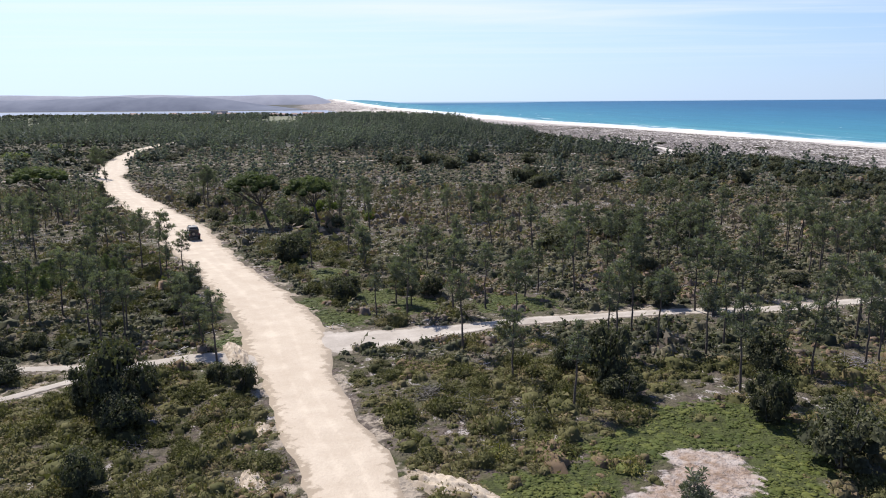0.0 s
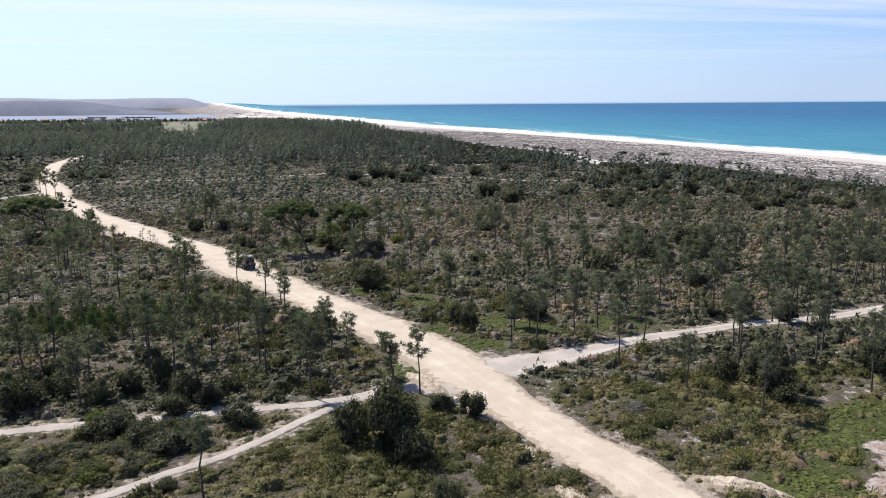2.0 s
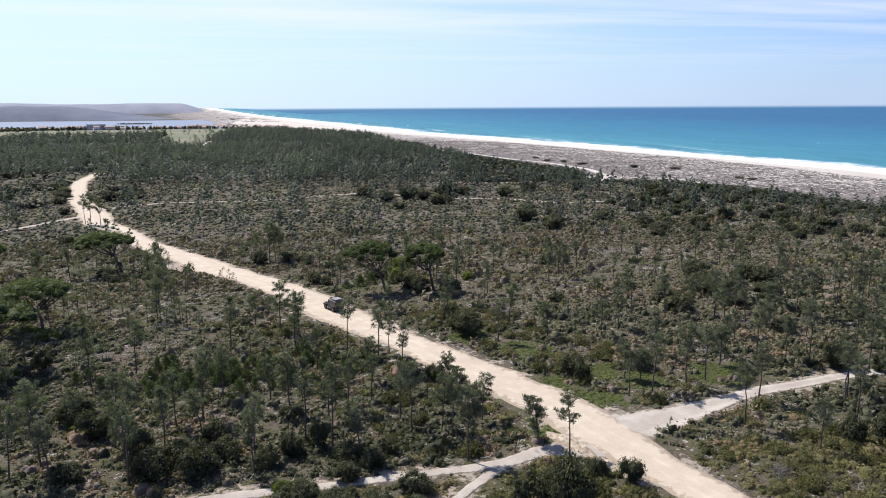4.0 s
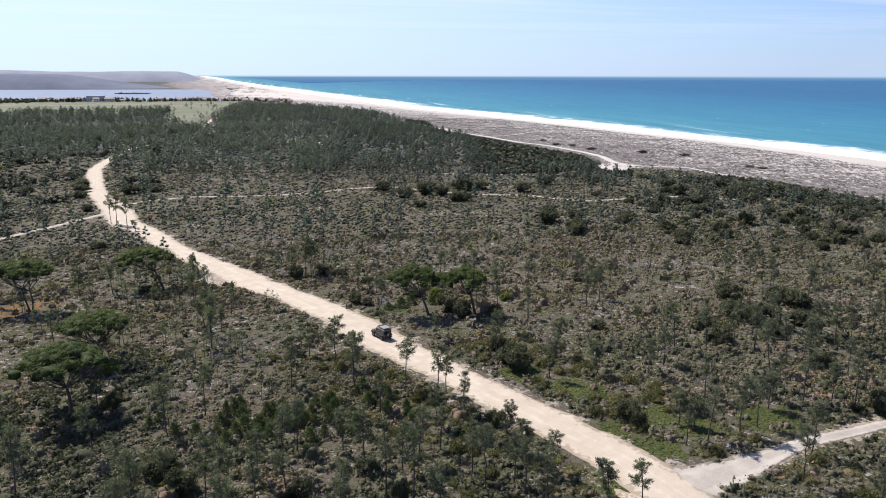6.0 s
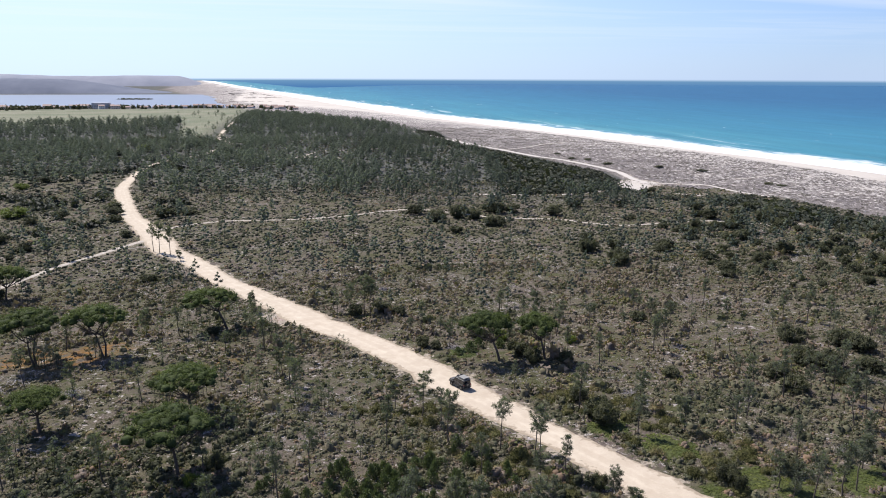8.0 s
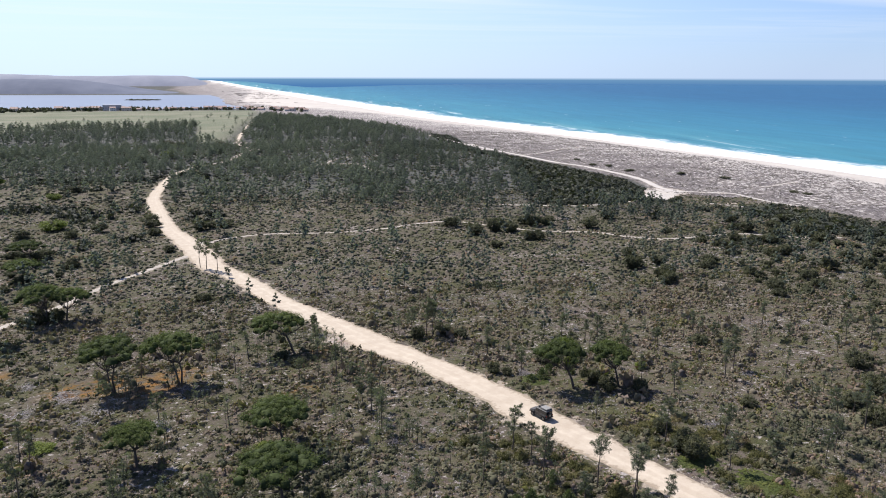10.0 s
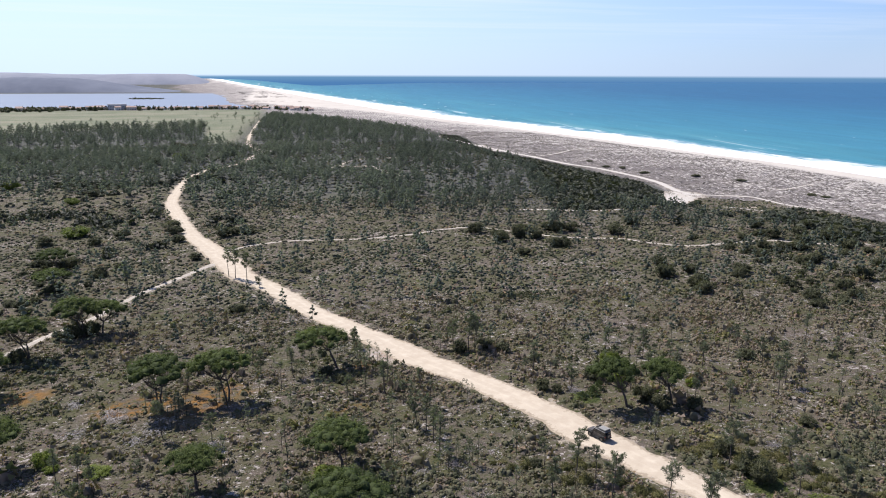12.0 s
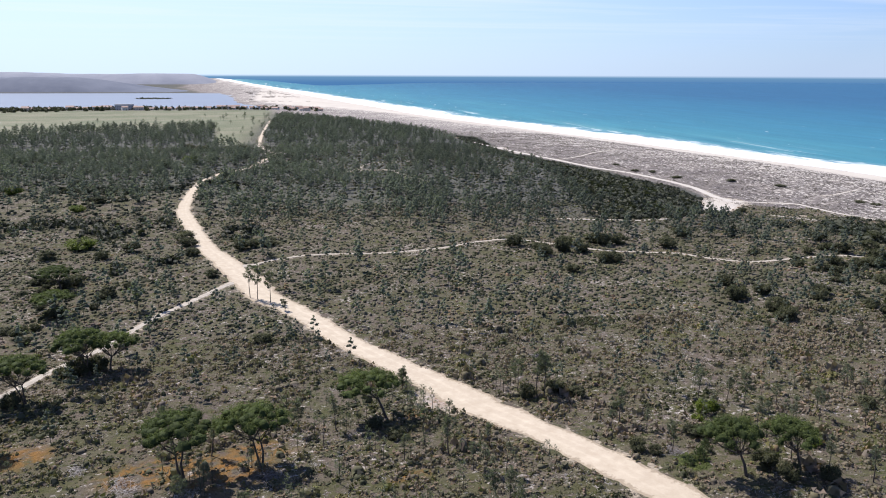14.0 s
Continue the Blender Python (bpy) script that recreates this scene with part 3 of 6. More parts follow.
def height(x, y):
    x, y = np.asarray(x, float), np.asarray(y, float)
    z = level(x, y)
    free = smooth(1.0, 7.0, gap(x, y))
    wx, bx = along(WOODS, y), along(BEACH, y)
    dune = smooth(-5, 15, x - wx) * (1 - smooth(-25, 5, x - bx))
    bumps = 0.9 * (vnoise(x, y, 38, 3) - 0.5) + 0.5 * (vnoise(x, y, 9, 7) - 0.5)
    return z + free * ((1 - dune) * bumps * (1 - smooth(-10, 20, x - bx)) + dune * (3.0 * (vnoise(x, y, 17, 11) - 0.5) + 1.3 * (vnoise(x, y, 6.5, 12, 1) - 0.5)))


MATS = [(20.2, 38.8, 4), (3.6, 40.6, 3), (8.5, 42.5, 3.2), (13.5, 47.2, 4), (19.8, 43, 3.2), (7.4, 39, 2.5), (17, 49.5, 5.0), (21.5, 50, 5.5), (22.2, 45.5, 5), (4.6, 40.2, 3.6), (11.5, 45.5, 3.6), (-11, 77.5, 4.2), (-3, 82, 4.5), (-8, 86, 4), (-15.2, 83, 3), (-15, 96.3, 5.7), (-20.5, 70.1, 3.6), (-56.2, 54.9, 4), (-29.4, 35.3, 6),
        (-37, 143, 4), (-21.6, 104.8, 4.7), (8.1, 82.6, 6.3)]


def green_mats(x, y):
    """Where mats of ice plant and grass lie, 0 to 1."""
    return np.max([1 - smooth(0.45, 1.0, np.hypot(x - cx, y - cy) / r) for cx, cy, r in MATS], axis=0)


def sandy_tip(x, y):
    """Metres outside the wedge of open sand where the tracks meet."""
    k = np.clip(((x - 104) * 42 + (y - 385) * 50) / (42 ** 2 + 50 ** 2), 0, 1)
    return np.hypot(x - 104 - 42 * k, y - 385 - 50 * k) - (3.0 + 8.0 * k)


def build_ground():
    def steps(a, b, step, low, high, grow):
        mid = list(np.arange(a, b + 0.1, step))
        s, v, up = step, b, []
        while v < high:
            s *= grow
            v += s
            up.append(v)
        s, v, down = step, a, []
        while v > low:
            s *= grow
            v -= s
            down.append(v)
        return np.array(down[::-1] + mid + up)
    xs = steps(-210, 340, 3.0, -4900, 4700, 1.09)
    ys = steps(24, 560, 3.0, -3000, 4800, 1.05)
    x, y = np.meshgrid(xs, ys, indexing="ij")
    z = height(x, y)
    nx, ny = x.shape
    idx = np.arange(nx * ny).reshape(nx, ny)
    faces = np.stack([idx[:-1, :-1], idx[1:, :-1], idx[1:, 1:], idx[:-1, 1:]], -1).reshape(-1, 4)
    wx, bx = along(WOODS, y), along(BEACH, y)
    wob = 14 * (vnoise(x, y, 30, 21) - 0.5)
    dune = smooth(-4, 6, x + wob - along(DUNE_EDGE, y)) * smooth(250, 330, y + 0.2 * (x - 190))
    sand = smooth(-8, 8, x + wob - bx)
    # open sand where the tracks meet at the tip of the thicket
    tip = sandy_tip(x, y)
    sand = np.maximum(sand, 1 - smooth(-2, 2.5, tip + 5 * (vnoise(x, y, 7, 24) - 0.5)))
    g = gap(x, y)
    worn = np.clip(0.85 - np.abs(g) / 2.2, 0, 1) * (g < 50)
    worn = np.maximum(worn, 0.9 * (1 - smooth(-1, 7, tip)))
    worn = np.maximum(worn, 0.8 * (1 - smooth(0, 4, np.hypot(x + 74.8, y - 177.5) - 5)))
    for cx, cy, r1, r2 in ((128, 268, 9, 2.2), (177, 288, 8, 2.6), (-122, 691, 12, 7), (-141, 757, 6, 12), (-131, 632, 6, 8), (104, 722, 9, 4), (98, 766, 4, 10)):
        sand = np.maximum(sand, 1 - smooth(0.6, 1.1, np.hypot((x - cx) / r1, (y - cy) / r2) + 0.5 * (vnoise(x, y, 6, 23) - 0.5)))
    for cx, cy, r1, r2 in ((128, 268, 9, 2.5), (177, 288, 8, 3), (-124, 691, 12, 9), (-139, 757, 8, 12), (-131, 632, 7, 8), (160, 388, 12, 3), (98, 766, 5, 12), (104, 722, 10, 4)):
        worn = np.maximum(worn, 1.0 - 0.6 * np.hypot((x - cx) / r1, (y - cy) / r2))
    clay = np.maximum(1.1 - 0.7 * np.hypot(x - 15.9, y - 42.8) / 3.6, 1.1 - 0.7 * np.hypot(x - 11.4, y - 38.6) / 2.8)
    clay = np.maximum(clay, 1.1 - 0.7 * np.hypot(x - 8.4, y - 36.6) / 2.6)
    clay = np.clip(np.maximum(clay, 0.9 - 0.7 * np.hypot((x + 74) / 7, (y - 177) / 6)), 0, 1)
    rust = np.zeros_like(x)
    for cx, cy, r in ((-115.7, 154, 11), (-111, 160, 8), (-130, 155, 9), (-124, 159, 8), (-152, 166, 8), (-85.6, 147, 3.5), (-82, 172, 4)):
        rust = np.maximum(rust, 1 - smooth(0.3, 1.0, np.hypot(x - cx, (y - cy) * 1.3) / r))
    mats = green_mats(x, y)
    wobf = 60 * (vnoise(x, y, 160, 31) - 0.5)
    field = smooth(0, 25, y + wobf * 0.4 - np.interp(x, [-600, -446, -400, -212, -200, -188, -140], [800, 830, 960, 1010, 930, 790, 700])) * (1 - smooth(1570, 1640, y)) * (1 - smooth(-175, -140, x + 0.12 * wobf))
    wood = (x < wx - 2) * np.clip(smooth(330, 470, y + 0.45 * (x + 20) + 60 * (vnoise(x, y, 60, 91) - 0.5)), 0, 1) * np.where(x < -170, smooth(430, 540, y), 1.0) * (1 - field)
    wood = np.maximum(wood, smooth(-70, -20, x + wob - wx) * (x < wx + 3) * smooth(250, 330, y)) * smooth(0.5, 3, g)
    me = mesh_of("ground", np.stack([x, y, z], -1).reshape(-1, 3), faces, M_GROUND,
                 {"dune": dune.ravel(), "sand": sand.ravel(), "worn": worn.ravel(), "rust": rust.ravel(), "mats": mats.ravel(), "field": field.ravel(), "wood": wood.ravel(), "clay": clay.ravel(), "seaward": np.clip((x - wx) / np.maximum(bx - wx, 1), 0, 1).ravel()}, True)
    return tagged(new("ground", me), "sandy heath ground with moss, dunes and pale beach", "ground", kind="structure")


def build_ribbon(name, line, wide, mat, label, lift=0.06, seed=1, category="dirt road", fray=0.35):
    d = np.gradient(line, axis=0)
    d /= np.linalg.norm(d, axis=1)[:, None]
    n = np.stack([-d[:, 1], d[:, 0]], 1)
    wide = np.broadcast_to(wide, (len(line),))
    off = np.array([-0.56, -0.5, -0.38, -0.25, -0.12, 0, 0.12, 0.25, 0.38, 0.5, 0.56])
    s = np.cumsum(np.r_[0, np.linalg.norm(np.diff(line, axis=0), axis=1)])
    wl_ = wide * (1 + fray * (vnoise(s, s * 0, 6, seed) - 0.5) + 0.25 * (vnoise(s, s * 0, 1.7, seed + 5) - 0.5))
    wr = wide * (1 + fray * (vnoise(s, s * 0, 6, seed + 9) - 0.5) + 0.25 * (vnoise(s, s * 0, 1.7, seed + 13) - 0.5))
    w = np.where(off[None] < 0, wl_[:, None], wr[:, None])
    p = line[:, None] + n[:, None] * (off[None] * w)[..., None]
    z = height(p[..., 0], p[..., 1]) + lift - 0.05 * (np.abs(off) > 0.45)[None] - (lift + 0.12) * (np.abs(off) > 0.52)[None]
    rut = np.exp(-((np.abs(off * wide.mean()) - 0.85) / 0.35) ** 2)
    z = z - 0.025 * rut[None] + 0.05 * (vnoise(p[..., 0], p[..., 1], 2.0, 41) - 0.5)
    v = np.concatenate([p, z[..., None]], -1)
    m, k = z.shape
    idx = np.arange(m * k).reshape(m, k)
    faces = np.stack([idx[:-1, :-1], idx[:-1, 1:], idx[1:, 1:], idx[1:, :-1]], -1).reshape(-1, 4)[:, ::-1]
    me = mesh_of(name, v.reshape(-1, 3), faces, mat, {"rut": np.tile(rut, m), "rim": np.tile(np.clip((np.abs(off) - 0.3) / 0.2, 0, 1), m)}, True)
    return tagged(new(name, me), label, category, kind="structure")


def build_water():
    """The sea from the shore out to the horizon, and the lagoon behind the sand bar."""
    ys = np.r_[np.linspace(-3000, 300, 20), np.linspace(330, 1600, 90), np.linspace(1650, 4900, 60)]
    out = np.r_[np.linspace(-30, 200, 24), 200 + 4500 * np.linspace(0.02, 1, 40) ** 1.7]
    y, o = np.meshgrid(ys, out, indexing="ij")
    x = along(SHORE, y) + o
    far = np.hypot(x, y)
    z = -16.0 + np.maximum(24.0 * smooth(1800, 4900, far) * smooth(250, 1500, o), np.interp(y, [3945, 4300, 4600, 4900, 5200], [0, 12, 30, 44, 60]) * (1 - smooth(60, 700, o)) - 0.3)
    idx = np.arange(x.size).reshape(x.shape)
    faces = np.stack([idx[:-1, :-1], idx[:-1, 1:], idx[1:, 1:], idx[1:, :-1]], -1).reshape(-1, 4)[:, ::-1]
    me = mesh_of("sea", np.stack([x, y, z], -1).reshape(-1, 3), faces, M_SEA, {"offshore": np.clip(o / 1400, 0, 1).ravel()}, True)
    tagged(new("sea", me), "blue-green ocean with small waves, turquoise inshore", "sea", kind="structure")
    # surf: a white band that frays to seaward
    ys = np.r_[np.linspace(0, 1700, 420), np.linspace(1710, 4880, 130)]
    ks = np.linspace(0, 1, 15)
    y, k = np.meshgrid(ys, ks, indexing="ij")
    width = np.interp(ys, [0, 600, 900, 1100], [96, 102, 112, 124]) + 30 * (vnoise(ys, ys * 0, 120, 51) - 0.3) + 16 * (vnoise(ys, ys * 0, 22, 52) - 0.5)
    width = np.maximum(width, 60)
    runup = np.interp(ys, [0, 560, 680, 860, 1060], [-44, -47, -60, -62, -76]) + 10 * (vnoise(ys, ys * 0, 45, 55) - 0.5)
    x = along(SHORE, y) + runup[:, None] + k * width[:, None]
    z = -15.75 + 0.9 * np.exp(-((k - 0.7) / 0.15) ** 2) * vnoise(y, y * 0, 60, 53) - 0.4 * (k > 0.98) + np.maximum(level(x, y) + 15.8, 0)
    idx = np.arange(x.size).reshape(x.shape)
    faces = np.stack([idx[:-1, :-1], idx[:-1, 1:], idx[1:, 1:], idx[1:, :-1]], -1).reshape(-1, 4)[:, ::-1]
    foam = 1.12 - 1.25 * np.clip((k - 0.44) / 0.56, 0, 1) ** 1.15
    me = mesh_of("surf", np.stack([x, y, z], -1).reshape(-1, 3), faces, M_SURF, {"foam": foam.ravel()}, True)
    tagged(new("surf", me), "white surf breaking along the beach", "surf", kind="structure")
    m = Mat("lagoon_water", 0.4, 0, 0.1)
    m.bump(m.noise(0.2, 4), 0.1, 0.3)
    m.color(m.mix(m.noise(0.004, 3), (0.128, 0.150, 0.208), (0.152, 0.178, 0.240)))
    v = [(-3500, 1800, -16), (-60, 1800, -16), (-200, 3500, -16), (-3500, 3500, -16)]
    tagged(new("lagoon", mesh_of("lagoon", v, [(0, 1, 2, 3)], m.mat)), "still pale blue lagoon behind the sand bar", "lagoon", kind="structure")


def build_far_hills():
    """Low hills beyond the lagoon, and the far cape."""
    for name, y0, depth, top, x1, seed in (("hills_near", 3350, 480, 44, -520, 61), ("hills_far", 4350, 500, 54, -455, 63)):
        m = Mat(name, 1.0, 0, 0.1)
        # distance haze is mixed into both colours, paler on the farther row
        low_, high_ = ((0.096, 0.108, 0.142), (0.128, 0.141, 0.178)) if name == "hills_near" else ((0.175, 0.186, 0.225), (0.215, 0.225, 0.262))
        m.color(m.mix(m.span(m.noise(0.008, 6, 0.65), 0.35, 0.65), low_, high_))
        xs = np.linspace(-3900, x1, 160)
        ys = np.linspace(0, 1, 16)
        x, k = np.meshgrid(xs, ys, indexing="ij")
        rise = smooth(x1, x1 - 560, x) * (0.72 + 0.5 * vnoise(x, x * 0, 420, seed)) if name == "hills_near" else smooth(x1, x1 - 260, x) * (0.9 + 0.22 * vnoise(x, x * 0, 420, seed) + 0.0001 * np.clip(x1 - x, 0, 1500))
        z = -17 + (top + 17) * rise * np.sin(np.pi * np.clip(k, 0, 1)) ** 0.8 + 6 * (vnoise(x, k * 600, 90, seed + 1) - 0.5) * np.sin(np.pi * k)
        y = y0 + depth * k - 0.12 * (x - x1) * (name == "hills_near") * 0
        idx = np.arange(x.size).reshape(x.shape)
        faces = np.stack([idx[:-1, :-1], idx[:-1, 1:], idx[1:, 1:], idx[1:, :-1]], -1).reshape(-1, 4)[:, ::-1]
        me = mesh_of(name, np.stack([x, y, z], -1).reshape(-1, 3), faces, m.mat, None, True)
        tagged(new(name, me), "low hills beyond the lagoon, distance haze in their blue-grey colour", "backdrop", kind="structure")


build_ground()
build_ribbon("road_main", MAIN_LINE, WIDE, M_ROAD, "wide pale sandy dirt road across the heath", 0.09, 1)
for n_, (k_, (l_, w_)) in enumerate(TRACK_LINES.items()):
    flare = {"track_east": 6.0, "track_south_west": 2.2, "track_west": 3.0, "track_north": 7.0}.get(k_, 0.0)
    way = np.cumsum(np.r_[0, np.linalg.norm(np.diff(l_, axis=0), axis=1)])
    w_ = w_ + flare * np.exp(-(way / (12.0 if k_ == "track_east" else 8.5)) ** 2)
    build_ribbon(k_, l_, w_, M_DUNE_TRACK if k_ in ("track_dune", "track_ridge", "track_stub", "track_thicket", "path_ridge", "path_shore") else M_TRACK, "narrow white sand track through the scrub", 0.07, 20 + 3 * n_, "sand track", 0.45)
build_water()
build_far_hills()


# ---- plants ----
def in_sight(x, y, margin=6.0):
    """The stretch of land that lies open to view along the flight."""
    left = np.minimum(-2 - 0.62 * y, -101 - 0.40 * (y - 38))
    return (x > left - margin) & (x < 0.93 * y - 10 + margin)


def dome(seed, sides, rings, flat, tint=0.0, rough=0.5):
    """The uneven rounded body of a cushion shrub."""
    r = np.random.default_rng(seed)
    v, f = [], []
    for i in range(rings):
        e = (i / rings) * np.pi / 2
        for j in range(sides):
            a = 2 * np.pi * (j + 0.5 * (i % 2)) / sides + r.normal() * 0.12
            q = r.uniform(rough, 1.05)
            v.append((np.cos(a) * np.cos(e) * q, np.sin(a) * np.cos(e) * q, np.sin(e) * q * flat - (0.1 if i == 0 else 0)))
    v.append((r.normal() * 0.1, r.normal() * 0.1, flat * r.uniform(0.8, 1.0)))
    for i in range(rings - 1):
        for j in range(sides):
            a, b, c, d = i * sides + j, i * sides + (j + 1) % sides, (i + 1) * sides + (j + 1) % sides, (i + 1) * sides + j
            f += [(a, b, c), (a, c, d)]
    for j in range(sides):
        f.append(((rings - 1) * sides + j, (rings - 1) * sides + (j + 1) % sides, len(v) - 1))
    return np.array(v, float), np.array(f), np.full(len(v), tint) + r.uniform(-0.05, 0.05, len(v))


def mound(seed, lobes, n, size, flat, body=0.8, sides=6, rings=2, sprigs=0):
    """A low shrub of a few overlapping lobes, ragged with leafy sprays and upright sprigs."""
    r = np.random.default_rng(seed)
    bits = []
    for k in range(lobes):
        a, w = 2 * np.pi * k / lobes + r.uniform(0, 1.5), r.uniform(0.55, 0.86)
        c = np.array([np.cos(a) * (1 - w), np.sin(a) * (1 - w), 0]) * r.uniform(0.8, 1.5) + np.array([0, 0, r.uniform(-0.12, 0.08)])
        v, f, t = dome(seed + 50 * k, sides, rings, 1.0, r.uniform(-0.06, 0.02), 0.62)
        e = np.array([w * r.uniform(0.85, 1.3), w * r.uniform(0.85, 1.3), flat * w * r.uniform(0.95, 1.45)])
        # body tinted darker: shade within and between shrubs put into the colour
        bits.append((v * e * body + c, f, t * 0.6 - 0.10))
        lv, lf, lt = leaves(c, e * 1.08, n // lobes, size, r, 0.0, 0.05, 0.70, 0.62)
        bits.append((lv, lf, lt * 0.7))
        for q in range(sprigs // lobes):
            d = r.normal(size=3)
            d[2] = abs(d[2]) + 0.3
            d /= np.linalg.norm(d)
            sv, sf, st = blades(c + d * e * 0.86, 4, 0.34, 0.026, 1.4, r, r.uniform(-0.1, 0.08))
            bits.append((sv, sf, st * 0.7))
    return join(bits)


def pine_mesh(seed, h=8.0, crown=0.55, full=1.0, dense=16):
    """A slender young maritime pine: bare bent trunk, whorls of upswept limbs, needle tufts."""
    rng = np.random.default_rng(seed)
    zs = np.linspace(-0.3, h, 8)
    bend = rng.normal(size=2) * 0.035 * h
    wob = rng.normal(size=(8, 2)) * 0.05
    px = bend[0] * (zs / h) ** 2 + wob[:, 0]
    py = bend[1] * (zs / h) ** 2 + wob[:, 1]
    spine = np.stack([px, py, zs], 1)
    wood = [tube(spine, np.linspace(0.12, 0.025, 8), 6)]
    tufts = []

    def at(z):
        return np.array([np.interp(z, zs, px), np.interp(z, zs, py), z])
    z = h * (1 - crown)
    while z < h - 0.3:
        k = (z / h - (1 - crown)) / crown
        reach = full * h * (0.045 + 0.108 * math.sin(math.pi * (0.2 + 0.74 * k))) * rng.uniform(0.7, 1.25)
        for a in np.linspace(0, 2 * np.pi, rng.integers(3, 6), endpoint=False) + rng.uniform(0, 6):
            if rng.random() < 0.2:
                continue
            r = reach * rng.uniform(0.5, 1.2)
            b = at(z)
            tip = b + np.array([np.cos(a) * r, np.sin(a) * r, r * rng.uniform(0.2, 0.75)])
            mid = (b + tip) / 2 + np.array([0, 0, -0.08 * r])
            wood.append(tube([b, mid, tip], [0.035, 0.025, 0.012], 3))
            n = max(2, int(r / 0.30))
            for f in np.linspace(0.5, 1.0, n):
                c = b + (tip - b) * f + rng.normal(size=3) * 0.09
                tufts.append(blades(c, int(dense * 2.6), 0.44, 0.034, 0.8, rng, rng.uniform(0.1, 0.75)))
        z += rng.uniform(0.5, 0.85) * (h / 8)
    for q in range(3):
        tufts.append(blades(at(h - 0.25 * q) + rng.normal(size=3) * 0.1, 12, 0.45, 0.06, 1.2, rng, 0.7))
    for q in range(rng.integers(2, 6)):
        zq = h * rng.uniform(0.12, max(0.2, 1 - crown))
        a, r = rng.uniform(0, 6.3), rng.uniform(0.3, 0.8)
        b = at(zq)
        wood.append(tube([b, b + np.array([np.cos(a) * r, np.sin(a) * r, 0.1 * r])], [0.02, 0.008], 3))
    v, f, t = join(wood)
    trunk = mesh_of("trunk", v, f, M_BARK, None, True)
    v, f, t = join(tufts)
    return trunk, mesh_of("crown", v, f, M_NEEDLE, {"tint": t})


def make_tree(name, meshes, label, category, group, m):
    ob = thing(name, label, category, group, at=m)
    for me in meshes:
        part(me.name.split(".")[0], me, None, ob)
    return ob


PINE_LABEL = "slender young maritime pine, bare lower trunk, growing on the heath"
LISTED = [(-20.5, 63.4, 6.7), (-31, 64.7, 8.2), (-38.9, 47.2, 6.2), (-22.7, 67, 5.2), (-50.9, 112.9, 8.4), (-57.9, 105.3, 8.3), (-52.6, 70.1, 6.9),
          (-41.9, 67.4, 6.9), (1.6, 66.5, 7.6), (7.2, 72.2, 7.3), (5.4, 58.9, 5.9), (9.2, 52.2, 6.8), (23.1, 55.4, 8), (28.7, 60.7, 6.7), (29, 76.4, 7.7), (31.2, 76, 7.3), (27.6, 78, 8),
          (2.5, 89.8, 6.8), (-45.5, 94.4, 6.2), (-116.5, 260.4, 11), (11.3, 33.3, 4.8)]
LISTED_MORE = [(-119, 263, 10), (-112.5, 256.8, 9.5), (-108, 247.5, 3.6), (-81.9, 184, 5.5), (-29.6, 84.8, 4.3), (-48, 111.5, 6.1), (-10.3, 100.1, 5.7), (-1.7, 99.6, 6.1), (11.7, 87.1, 6.3),
               (15.3, 90.6, 5.8), (-5.3, 83.1, 5), (-3.5, 82.2, 4.6), (9.9, 85.3, 5.7), (-32.1, 72.8, 6.6), (-36.5, 75.5, 7.3), (-44.6, 78.1, 6.8), (-49, 79.9, 7.5), (-39.2, 81.7, 6.3), (-57.1, 85.3, 7.3),
               (-61.5, 78.1, 7.1), (-28.5, 79, 4.9), (-69.8, 98.2, 7.4), (-54.6, 175.7, 10), (-53.3, 174.2, 9.2), (-52.1, 176.8, 8.4), (-58, 178.3, 7.3), (-47.3, 72.2, 9.5), (-44.6, 70, 9.8), (-48.4, 103.9, 9.0), (-40.9, 100.4, 8.6), (-35, 99.2, 5.8)]
variants = []
for k in range(10):
    h0 = 8.0 if k < 7 else 6.0
    meshes = pine_mesh(100 + k, h0, [0.43, 0.52, 0.36, 0.46, 0.56, 0.42, 0.30, 0.72, 0.76, 0.5][k], [1.15, 1.2, 0.9, 1.1, 1.2, 0.85, 0.8, 1.4, 1.5, 0.8][k], [15, 15, 12, 15, 15, 11, 8, 16, 16, 8][k])
    variants.append((h0, meshes))
PINE_MAKERS = {}


def plant_pine(k, x, y, h, turn, lean=0.0):
    h0 = variants[k][0]
    s = h / h0
    w = s ** 0.6
    m = pose(x, y, float(height(x, y)) - 0.05, lean, 0, turn) @ Matrix.Diagonal((w, w, s, 1))
    if k not in PINE_MAKERS:
        PINE_MAKERS[k] = make_tree("pine_tree", variants[k][1], PINE_LABEL, "pine tree", "young pines on the heath", Matrix())
        PINE_MAKERS[k].matrix_basis = m
    else:
        ob = copy_thing(PINE_MAKERS[k], Matrix())
        ob.matrix_basis = m


